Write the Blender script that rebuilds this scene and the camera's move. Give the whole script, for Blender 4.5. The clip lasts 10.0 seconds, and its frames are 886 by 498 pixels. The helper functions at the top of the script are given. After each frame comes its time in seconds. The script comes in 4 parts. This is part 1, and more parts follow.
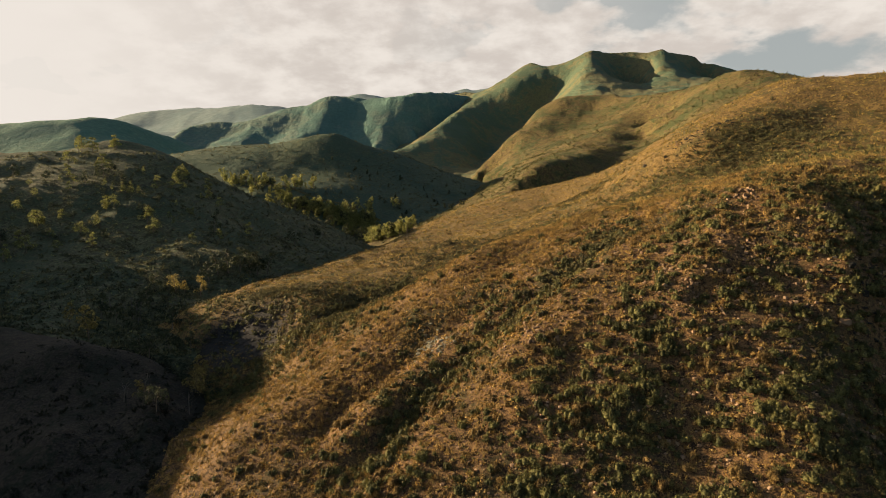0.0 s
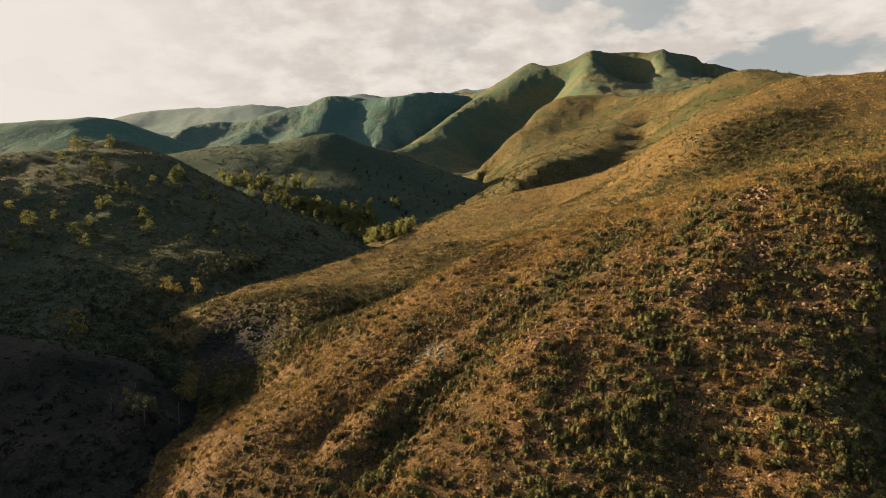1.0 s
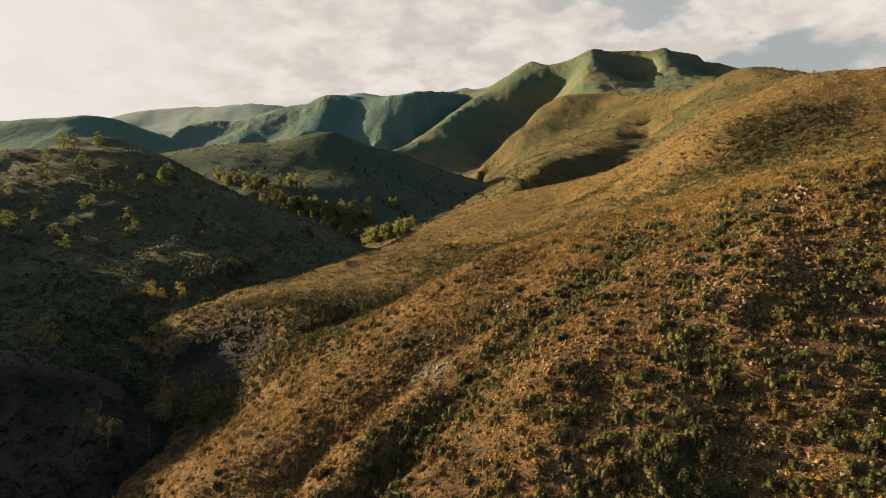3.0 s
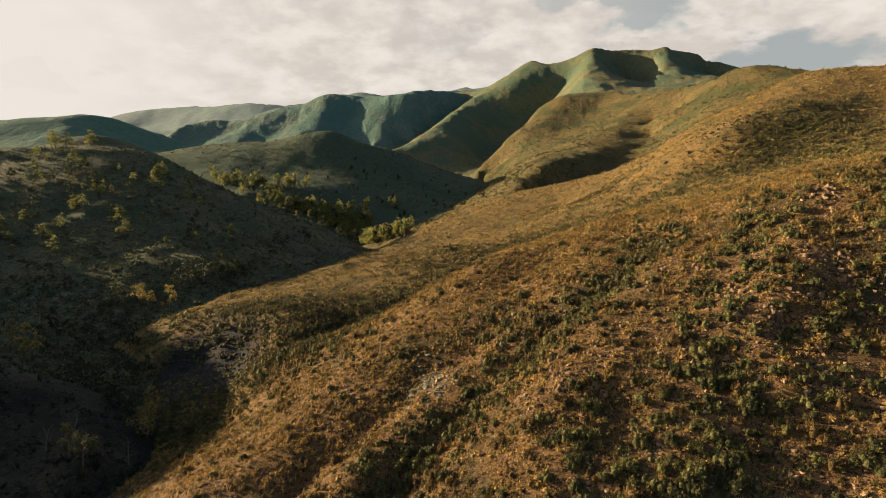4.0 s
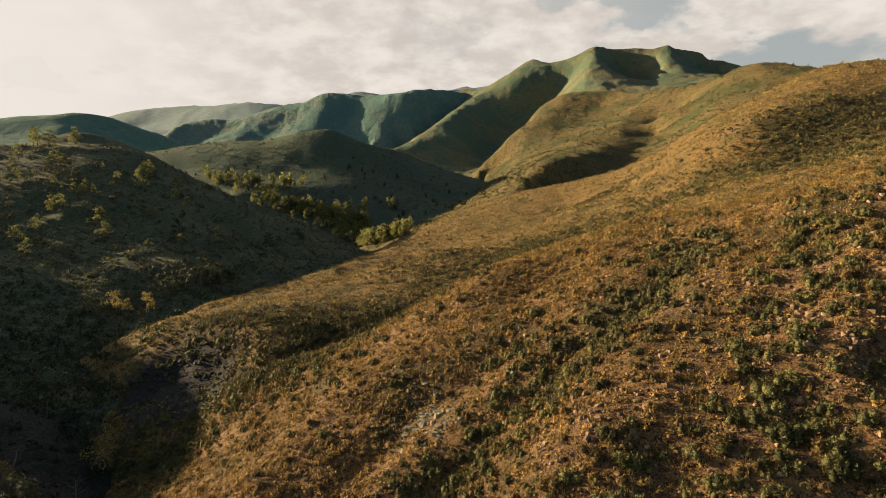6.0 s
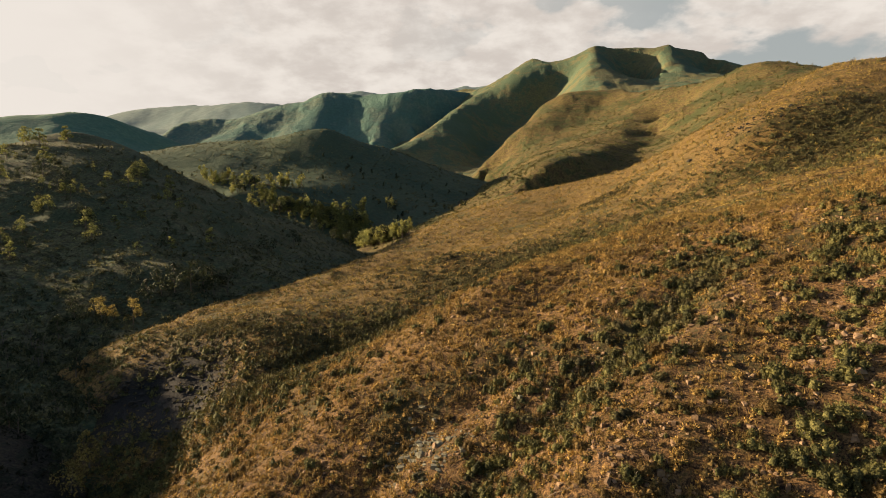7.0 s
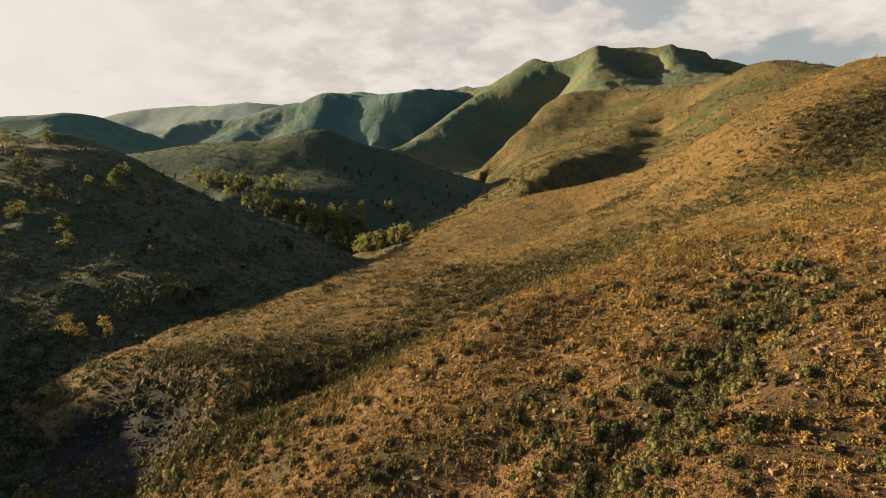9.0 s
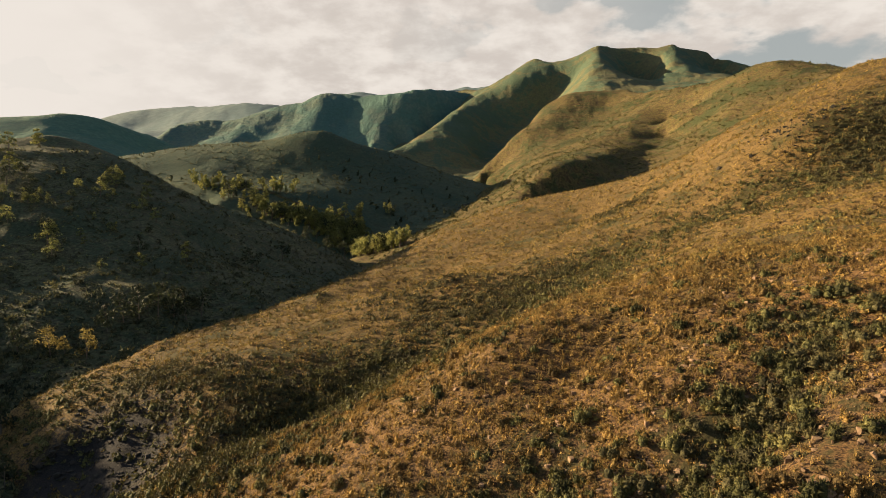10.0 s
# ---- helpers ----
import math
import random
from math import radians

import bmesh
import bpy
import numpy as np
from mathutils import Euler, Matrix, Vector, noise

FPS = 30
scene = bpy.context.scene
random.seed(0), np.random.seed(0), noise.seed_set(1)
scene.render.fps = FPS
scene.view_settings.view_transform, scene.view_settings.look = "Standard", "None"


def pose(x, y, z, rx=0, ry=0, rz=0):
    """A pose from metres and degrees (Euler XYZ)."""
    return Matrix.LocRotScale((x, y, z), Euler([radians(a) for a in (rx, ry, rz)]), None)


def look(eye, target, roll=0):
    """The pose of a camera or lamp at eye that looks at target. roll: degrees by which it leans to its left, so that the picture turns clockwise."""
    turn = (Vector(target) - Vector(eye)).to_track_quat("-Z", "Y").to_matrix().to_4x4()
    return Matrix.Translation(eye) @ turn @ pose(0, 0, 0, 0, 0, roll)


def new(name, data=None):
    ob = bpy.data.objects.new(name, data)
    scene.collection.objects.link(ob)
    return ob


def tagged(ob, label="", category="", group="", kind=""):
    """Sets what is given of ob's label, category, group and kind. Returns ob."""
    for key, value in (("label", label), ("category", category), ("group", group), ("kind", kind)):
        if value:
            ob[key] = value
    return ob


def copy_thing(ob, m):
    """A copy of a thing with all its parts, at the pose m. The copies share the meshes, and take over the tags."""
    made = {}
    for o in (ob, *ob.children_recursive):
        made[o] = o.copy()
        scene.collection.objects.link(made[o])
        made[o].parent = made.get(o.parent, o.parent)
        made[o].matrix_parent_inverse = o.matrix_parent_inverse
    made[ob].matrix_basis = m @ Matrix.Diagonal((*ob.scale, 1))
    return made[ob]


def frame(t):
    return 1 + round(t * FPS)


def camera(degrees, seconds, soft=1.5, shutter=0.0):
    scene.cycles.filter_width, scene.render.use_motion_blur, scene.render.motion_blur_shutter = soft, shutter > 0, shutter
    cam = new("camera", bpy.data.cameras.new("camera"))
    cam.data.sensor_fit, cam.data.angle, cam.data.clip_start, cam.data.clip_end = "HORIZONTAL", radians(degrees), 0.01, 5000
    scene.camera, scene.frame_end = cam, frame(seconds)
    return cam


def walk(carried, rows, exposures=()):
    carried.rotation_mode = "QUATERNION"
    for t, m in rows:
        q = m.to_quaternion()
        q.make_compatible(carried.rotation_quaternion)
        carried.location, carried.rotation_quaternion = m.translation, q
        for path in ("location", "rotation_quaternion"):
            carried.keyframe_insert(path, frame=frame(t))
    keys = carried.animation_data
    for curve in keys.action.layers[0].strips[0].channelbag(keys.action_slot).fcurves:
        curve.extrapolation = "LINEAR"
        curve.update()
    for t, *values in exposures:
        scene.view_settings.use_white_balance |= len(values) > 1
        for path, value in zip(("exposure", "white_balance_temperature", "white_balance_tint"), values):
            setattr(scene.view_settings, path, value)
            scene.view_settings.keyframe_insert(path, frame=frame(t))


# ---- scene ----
cam = camera(73.0, 10.0, 0.5)
METRES, EYE, TILT, LEAN, TURN = 40.0, 60.0, -5.3, 0.0, 0.0
DEEP, SWAY = 1.594, 0.627
ROWS = [
    (0.0, 0.0, 0.0, 0.0, -0.0, 0.0, -0.0),
    (0.5, -0.0001, 0.0299, 0.0056, 0.01, 0.01, -0.01),
    (1.0, -0.0002, 0.0685, 0.0115, 0.01, 0.03, -0.03),
    (1.5, -0.0002, 0.1059, 0.017, 0.0, 0.02, -0.04),
    (2.0, -0.0006, 0.1501, 0.0234, -0.01, 0.02, -0.04),
    (2.5, -0.0003, 0.1939, 0.0289, -0.01, 0.0, -0.05),
    (4.0, -0.0012, 0.341, 0.0479, -0.06, -0.05, -0.06),
    (4.5, -0.001, 0.3899, 0.054, -0.04, -0.05, -0.05),
    (5.0, -0.0013, 0.443, 0.0609, -0.05, -0.06, -0.08),
    (5.5, -0.0011, 0.4932, 0.0684, -0.05, -0.05, -0.08),
    (7.0, -0.0005, 0.653, 0.1061, -0.09, -0.1, -0.09),
    (7.5, -0.0003, 0.7036, 0.1195, -0.08, -0.06, -0.1),
    (8.0, 0.0003, 0.7578, 0.1346, -0.05, -0.04, -0.08),
    (8.5, 0.001, 0.8086, 0.1518, -0.03, -0.03, -0.07),
    (9.0, 0.002, 0.8629, 0.1757, -0.03, -0.02, -0.06),
    (9.5, 0.0022, 0.9134, 0.1999, -0.03, 0.01, -0.07),
    (10.0, 0.0022, 0.9672, 0.2269, -0.01, 0.03, -0.06),
]
walk(cam, [(t, pose(0, 0, EYE, TILT, LEAN, TURN) @ pose(METRES * x, METRES * DEEP * y, METRES * z, 90 + SWAY * pitch, roll, SWAY * yaw)) for t, x, y, z, yaw, pitch, roll in ROWS],
     [(0.0, 1.0), (10.0, 1.0)])

# ---------------------------------------------------------------- light
SUN_AZ, SUN_EL = 70.0, 14.5        # degrees to the west of the flight line, and above the horizon
sun_way = Vector((-math.sin(radians(SUN_AZ)) * math.cos(radians(SUN_EL)), math.cos(radians(SUN_AZ)) * math.cos(radians(SUN_EL)), math.sin(radians(SUN_EL))))
sun = new("sun", bpy.data.lights.new("sun", "SUN"))
sun.data.energy, sun.data.angle, sun.data.color = 6.0, radians(0.6), (1.0, 0.765, 0.47)
sun.matrix_world = look((0, 0, 400), Vector((0, 0, 400)) - sun_way)


class Nodes:
    """A small helper to wire shader nodes."""

    def __init__(self, tree):
        self.tree = tree
        tree.nodes.clear()

    def add(self, kind, **values):
        n = self.tree.nodes.new(kind)
        for key, value in values.items():
            setattr(n, key, value)
        return n

    def link(self, a, b):
        self.tree.links.new(a, b)

    def noise(self, vec, scale, detail=4.0, rough=0.55, distortion=0.0):
        n = self.add("ShaderNodeTexNoise")
        n.inputs["Scale"].default_value, n.inputs["Detail"].default_value = scale, detail
        n.inputs["Roughness"].default_value, n.inputs["Distortion"].default_value = rough, distortion
        self.link(vec, n.inputs["Vector"])
        return n.outputs["Fac"]

    def ramp(self, fac, *stops):
        n = self.add("ShaderNodeValToRGB")
        el = n.color_ramp.elements
        while len(el) < len(stops):
            el.new(0.5)
        for e, (p, c) in zip(el, stops):
            e.position, e.color = p, (*c, 1) if len(c) == 3 else c
        self.link(fac, n.inputs["Fac"])
        return n.outputs["Color"]

    def step(self, fac, a, b, lo=0.0, hi=1.0):
        n = self.add("ShaderNodeMapRange", interpolation_type="SMOOTHSTEP")
        for i, v in enumerate((a, b, lo, hi)):
            n.inputs[i + 1].default_value = v
        self.link(fac, n.inputs[0])
        return n.outputs[0]

    def mix(self, fac, a, b, blend="MIX"):
        n = self.add("ShaderNodeMix", data_type="RGBA", blend_type=blend)
        for sock, v in ((n.inputs[0], fac), (n.inputs[6], a), (n.inputs[7], b)):
            if isinstance(v, (int, float)):
                sock.default_value = v
            elif isinstance(v, tuple):
                sock.default_value = (*v, 1)
            else:
                self.link(v, sock)
        return n.outputs[2]

    def math(self, op, a, b=None):
        n = self.add("ShaderNodeMath", operation=op)
        for sock, v in zip(n.inputs, (a, b)):
            if v is None:
                continue
            if isinstance(v, (int, float)):
                sock.default_value = v
            else:
                self.link(v, sock)
        return n.outputs[0]


# sky: a low evening sun in thin haze, with broken cream-coloured cloud
world = bpy.data.worlds.new("world")
scene.world = world
world.use_nodes = True
w = Nodes(world.node_tree)
sky = w.add("ShaderNodeTexSky", sky_type="NISHITA", sun_disc=False, sun_elevation=radians(SUN_EL), sun_rotation=radians(-SUN_AZ), air_density=1.0, dust_density=2.5, ozone_density=1.0)
coord = w.add("ShaderNodeTexCoord")
split = w.add("ShaderNodeSeparateXYZ")
w.link(coord.outputs["Generated"], split.inputs[0])
lift = w.math("ADD", w.math("MAXIMUM", split.outputs[2], 0.0), 0.30)
flat = w.add("ShaderNodeCombineXYZ")
w.link(w.math("DIVIDE", split.outputs[0], lift), flat.inputs[0])
w.link(w.math("DIVIDE", split.outputs[1], lift), flat.inputs[1])
big = w.noise(flat.outputs[0], 3.1, 8.0, 0.52, 0.15)
west = w.step(split.outputs[0], 0.42, -0.10)          # the veil thickens towards the sun
cover = w.step(w.math("ADD", big, w.math("MULTIPLY", west, 0.14)), 0.45, 0.56)
veil = w.math("MAXIMUM", cover, w.math("MULTIPLY", west, 0.92))
bank = w.math("MULTIPLY", w.step(split.outputs[2], 0.52, 0.30), w.step(split.outputs[1], -0.1, 0.45))   # cloud fills only the view ahead; the rest is kept clear to hold down fill light
shade = w.noise(flat.outputs[0], 6.5, 7.0, 0.58, 0.1)
cloud = w.mix(w.step(shade, 0.35, 0.68), (0.325, 0.292, 0.264), (0.425, 0.390, 0.354))
cloud = w.mix(w.step(split.outputs[0], -0.15, -0.60), cloud, (0.43, 0.395, 0.36))
SKY = 0.058
clear = w.mix(1.0, sky.outputs[0], (SKY, SKY, SKY), "MULTIPLY")
haze = w.mix(0.8, clear, (0.225, 0.235, 0.225))
seen = w.mix(bank, clear, w.mix(veil, haze, cloud))
back = w.add("ShaderNodeBackground")
w.link(seen, back.inputs[0])
back.inputs[1].default_value = 1.0
out = w.add("ShaderNodeOutputWorld")
w.link(back.outputs[0], out.inputs[0])


# ---------------------------------------------------------------- materials
def surface(name, rough=0.9, spec=0.15):
    m = bpy.data.materials.new(name)
    m.use_nodes = True
    n = Nodes(m.node_tree)
    bsdf = n.add("ShaderNodeBsdfPrincipled")
    bsdf.inputs["Roughness"].default_value, bsdf.inputs["Specular IOR Level"].default_value = rough, spec
    o = n.add("ShaderNodeOutputMaterial")
    n.link(bsdf.outputs[0], o.inputs[0])
    where = n.add("ShaderNodeNewGeometry").outputs["Position"]
    return m, n, bsdf, where


def bump(n, bsdf, height, strength, distance):
    b = n.add("ShaderNodeBump")
    b.inputs["Strength"].default_value, b.inputs["Distance"].default_value = strength, distance
    n.link(height, b.inputs["Height"])
    n.link(b.outputs[0], bsdf.inputs["Normal"])


def scrubland(name, soil, dry, green, sizes, lean=0.0, relief=1.0, beyond=None, slate=None, calm=False):
    """Hill ground: bare soil, dry grass and green scrub in patches. sizes: metres of patch, clump and grain."""
    m, n, bsdf, where = surface(name)
    patch = n.noise(where, 1 / sizes[0], 5.0, 0.6, 0.4)
    clump = n.noise(where, 1 / sizes[1], 5.0, 0.62, 0.2)
    grain = n.noise(where, 1 / sizes[2], 4.0, 0.65)
    tuft = n.math("ADD", n.math("MULTIPLY", clump, 0.6), n.math("MULTIPLY", grain, 0.4))
    c = n.mix(n.step(tuft, 0.40, 0.56), soil, dry)
    g = n.math("ADD", n.math("MULTIPLY", patch, 0.55), n.math("MULTIPLY", clump, 0.45))
    c = n.mix(n.step(g, 0.50 - lean, 0.60 - lean), c, green)
    lo, hi = ((0.88, 0.88, 0.88), (1.08, 1.08, 1.06)) if calm else ((0.66, 0.64, 0.62), (1.24, 1.22, 1.16))
    c = n.mix(n.step(grain, 0.30, 0.70), n.mix(1.0, c, lo, "MULTIPLY"), n.mix(1.0, c, hi, "MULTIPLY"))
    if beyond:                        # the greener grassland farther up the valley
        y = n.add("ShaderNodeSeparateXYZ")
        n.link(where, y.inputs[0])
        up = n.step(n.math("ADD", y.outputs[1], n.math("MULTIPLY", patch, 40.0)), *beyond[0])
        c = n.mix(up, c, n.mix(1.0, c, beyond[1], "MULTIPLY"))
    if slate:                         # broken slate where the slope is cut, darkened further to stand in for shade
        gap = n.add("ShaderNodeVectorMath", operation="DISTANCE")
        n.link(where, gap.inputs[0])
        gap.inputs[1].default_value = slate[0]
        edge = n.step(n.math("ADD", gap.outputs["Value"], n.math("MULTIPLY", clump, 16.0)), slate[1] + 12, slate[1] + 2)
        c = n.mix(edge, c, n.mix(n.step(grain, 0.35, 0.65), (0.018, 0.017, 0.017), (0.050, 0.045, 0.041)))
    n.link(c, bsdf.inputs["Base Color"])
    bump(n, bsdf, tuft, 0.9 * relief, sizes[1] * 0.35)
    return m


def leafy(name, dark, light, size=1.6, through_light=0.25, spread=0.32, grain=0.16):
    """Leaves and blades: colour shifts from plant to plant and from leaf to leaf, and some light passes through."""
    m, n, bsdf, where = surface(name, 0.75, 0.2)
    one = n.noise(where, 1 / size, 2.0, 0.5)
    island = n.add("ShaderNodeNewGeometry").outputs["Random Per Island"]
    own = n.add("ShaderNodeObjectInfo").outputs["Random"]
    f = n.math("ADD", n.math("MULTIPLY", n.step(one, 0.40, 0.60), 1 - spread), n.math("MULTIPLY", n.math("ADD", n.math("MULTIPLY", island, 0.7), n.math("MULTIPLY", own, 0.3)), spread))
    c = n.mix(f, dark, light)
    fine = n.noise(where, 1 / grain, 3.0, 0.7)
    c = n.mix(n.step(fine, 0.38, 0.62), n.mix(1.0, c, (0.50, 0.51, 0.50), "MULTIPLY"), n.mix(1.0, c, (1.38, 1.34, 1.26), "MULTIPLY"))
    n.link(c, bsdf.inputs["Base Color"])
    bump(n, bsdf, fine, 1.0, grain * 1.2)
    glow = n.add("ShaderNodeBsdfTranslucent")
    n.link(c, glow.inputs[0])
    both = n.add("ShaderNodeMixShader")
    both.inputs[0].default_value = through_light
    n.link(bsdf.outputs[0], both.inputs[1])
    n.link(glow.outputs[0], both.inputs[2])
    for o in n.tree.nodes:
        if o.type == "OUTPUT_MATERIAL":
            n.link(both.outputs[0], o.inputs[0])
    return m


def stony(name, dark, light, size):
    m, n, bsdf, where = surface(name, 0.85, 0.25)
    a, b = n.noise(where, 1 / size, 6.0, 0.65, 0.3), n.noise(where, 8 / size, 4.0, 0.6)
    own = n.add("ShaderNodeObjectInfo").outputs["Random"]
    c = n.mix(n.step(n.math("ADD", n.math("MULTIPLY", a, 0.7), n.math("MULTIPLY", own, 0.3)), 0.3, 0.7), dark, light)
    c = n.mix(n.step(b, 0.55, 0.75), c, (0.20, 0.17, 0.11))
    n.link(c, bsdf.inputs["Base Color"])
    bump(n, bsdf, b, 0.7, size * 0.12)
    return m


def woody(name, dark, light):
    m, n, bsdf, where = surface(name, 0.9, 0.1)
    n.link(n.mix(n.noise(where, 6.0, 5.0, 0.6, 1.0), dark, light), bsdf.inputs["Base Color"])
    return m


SOIL = scrubland("near_scrubland", (0.044, 0.029, 0.019), (0.220, 0.128, 0.056), (0.066, 0.057, 0.027), (14.0, 0.8, 0.17), 0.0, 1.2, ((120.0, 175.0), (1.16, 1.28, 1.02)), ((-48.0, 143.0, 24.0), 14.0))
# knoll soil, with part of the knoll's shade put into its colour
KNOLL_SOIL = scrubland("shade_toned_scrubland", (0.030, 0.027, 0.023), (0.054, 0.045, 0.032), (0.022, 0.025, 0.017), (12.0, 1.7, 0.4), 0.02)
WEST_SOIL = scrubland("west_scrubland", (0.090, 0.088, 0.054), (0.150, 0.146, 0.074), (0.078, 0.096, 0.054), (26.0, 2.6, 0.8), 0.05, 1.3)
MID_SOIL = scrubland("forest_scrub", (0.078, 0.096, 0.060), (0.100, 0.118, 0.066), (0.066, 0.094, 0.060), (60.0, 8.0, 2.2), 0.05, 0.9, calm=True)
# valley soil, darkened in colour to deepen the valley's shade
VALLEY_SOIL = scrubland("shade_toned_valley_soil", (0.036, 0.038, 0.028), (0.066, 0.066, 0.040), (0.034, 0.042, 0.028), (30.0, 3.0, 0.8), 0.03)
EAST_SOIL = scrubland("dry_grass_hill", (0.116, 0.083, 0.042), (0.176, 0.136, 0.050), (0.074, 0.084, 0.033), (45.0, 5.0, 1.4), 0.03, 1.6)
# distance haze is tinted into the next four soil colours
MOUNTAIN_SOIL = scrubland("haze_toned_mountain_scrub", (0.150, 0.142, 0.080), (0.184, 0.172, 0.082), (0.098, 0.138, 0.085), (90.0, 14.0, 4.0), 0.05, 1.4, calm=True)
RIDGE_SOIL = scrubland("haze_toned_ridge_scrub", (0.130, 0.186, 0.154), (0.165, 0.205, 0.150), (0.098, 0.175, 0.146), (160.0, 24.0, 7.0), 0.05, 0.9, calm=True)
NORTH_SOIL = scrubland("haze_toned_north_scrub", (0.108, 0.190, 0.136), (0.130, 0.208, 0.140), (0.090, 0.178, 0.130), (120.0, 16.0, 5.0), 0.05, 0.7, calm=True)
FAR_SOIL = scrubland("haze_toned_far_scrub", (0.185, 0.240, 0.240), (0.205, 0.258, 0.246), (0.170, 0.232, 0.232), (260.0, 60.0, 20.0), 0.05, 0.2, calm=True)
SHRUB = leafy("shrub_leaves", (0.044, 0.048, 0.019), (0.215, 0.196, 0.068), 1.8, 0.12)
HEATH = leafy("heath_leaves", (0.050, 0.047, 0.024), (0.185, 0.160, 0.066), 2.2, 0.12)
DRY_SHRUB = leafy("dry_shrub_leaves", (0.095, 0.068, 0.030), (0.31, 0.205, 0.075), 1.6)
GRASS = leafy("dry_grass_blades", (0.20, 0.135, 0.045), (0.46, 0.32, 0.110), 3.5, 0.3)
OLIVE_GRASS = leafy("olive_grass", (0.160, 0.118, 0.040), (0.50, 0.352, 0.100), 3.0, 0.12, 0.3, 0.3)
HILL_LEAVES = leafy("hill_scrub_leaves", (0.070, 0.074, 0.042), (0.200, 0.192, 0.092), 6.0, 0.2, 0.32, 0.4)
CUSHION = leafy("dry_cushion_plants", (0.140, 0.092, 0.034), (0.53, 0.340, 0.104), 1.8, 0.12, 0.3)
LEAVES = leafy("tree_leaves", (0.150, 0.165, 0.060), (0.350, 0.350, 0.120), 5.0, 0.35, 0.32, 0.8)
# grove leaves, lightened to stand in for sunlight on the shaded grove
SUNLIT_TONE_LEAVES = leafy("sunlit_tone_tree_leaves", (0.200, 0.220, 0.080), (0.440, 0.430, 0.150), 6.0, 0.45, 0.4, 0.8)
DARK_LEAVES = leafy("dark_tree_leaves", (0.036, 0.046, 0.028), (0.085, 0.098, 0.048), 4.0, 0.2)
# leaf colour with the shade of the knoll and valley darkened in
GLOOM = leafy("shade_toned_scrub_leaves", (0.014, 0.017, 0.011), (0.036, 0.037, 0.021), 1.6, 0.15)
# autumn gold, lightened further for the sunlight missing in the gully
GOLD_LEAVES = leafy("autumn_tree_leaves", (0.19, 0.155, 0.050), (0.42, 0.335, 0.105), 4.0, 0.35, 0.32, 0.5)
BARK = woody("pale_bark", (0.09, 0.07, 0.05), (0.24, 0.20, 0.155))
TWIGS = woody("grey_twigs", (0.10, 0.085, 0.07), (0.22, 0.19, 0.16))
ROCK = stony("ochre_stone", (0.13, 0.080, 0.046), (0.36, 0.235, 0.138), 0.7)
# slate stone, its grey darkened further for the shade on the cut slope
GREY_ROCK = stony("grey_slate", (0.014, 0.013, 0.012), (0.055, 0.047, 0.038), 0.9)
PALE_ROCK = stony("pale_shale", (0.090, 0.084, 0.060), (0.300, 0.280, 0.200), 0.7)


# ---------------------------------------------------------------- relief
def lattice(ix, iy, seed):
    h = (ix.astype(np.int64) * 374761393 + iy.astype(np.int64) * 668265263 + seed * 974634541) & 0xFFFFFFFF
    h = ((h ^ (h >> 13)) * 1274126177) & 0xFFFFFFFF
    return ((h ^ (h >> 16)) & 0xFFFF) / 32767.5 - 1.0


def rough(x, y, size, octaves=4, seed=1, gain=0.5):
    """Smooth random relief between about -1 and 1, with its largest bumps of that size."""
    total, amp, norm = np.zeros_like(x), 1.0, 0.0
    c, s = 0.8, 0.6
    x, y = x / size, y / size
    for k in range(octaves):
        ix, iy = np.floor(x), np.floor(y)
        fx, fy = x - ix, y - iy
        fx, fy = fx * fx * (3 - 2 * fx), fy * fy * (3 - 2 * fy)
        a, b = lattice(ix, iy, seed + k), lattice(ix + 1, iy, seed + k)
        d, e = lattice(ix, iy + 1, seed + k), lattice(ix + 1, iy + 1, seed + k)
        total += amp * ((a * (1 - fx) + b * fx) * (1 - fy) + (d * (1 - fx) + e * fx) * fy)
        norm += amp
        amp *= gain
        x, y = 2.03 * (c * x - s * y) + 17.3, 2.03 * (s * x + c * y) - 9.1
    return total / norm


def near_line(spots, line, width):
    """1 on the line, falling to 0 at that distance from it."""
    best = np.full(len(spots), 1e9)
    for (ax, ay, _), (bx, by, _) in zip(line[:-1], line[1:]):
        d = np.array([bx - ax, by - ay])
        u = np.clip(((spots - (ax, ay)) @ d) / (d @ d + 1e-9), 0, 1)[:, None]
        best = np.minimum(best, np.linalg.norm(spots - (ax, ay) - u * d, axis=1))
    return np.clip(1 - best / width, 0, 1)


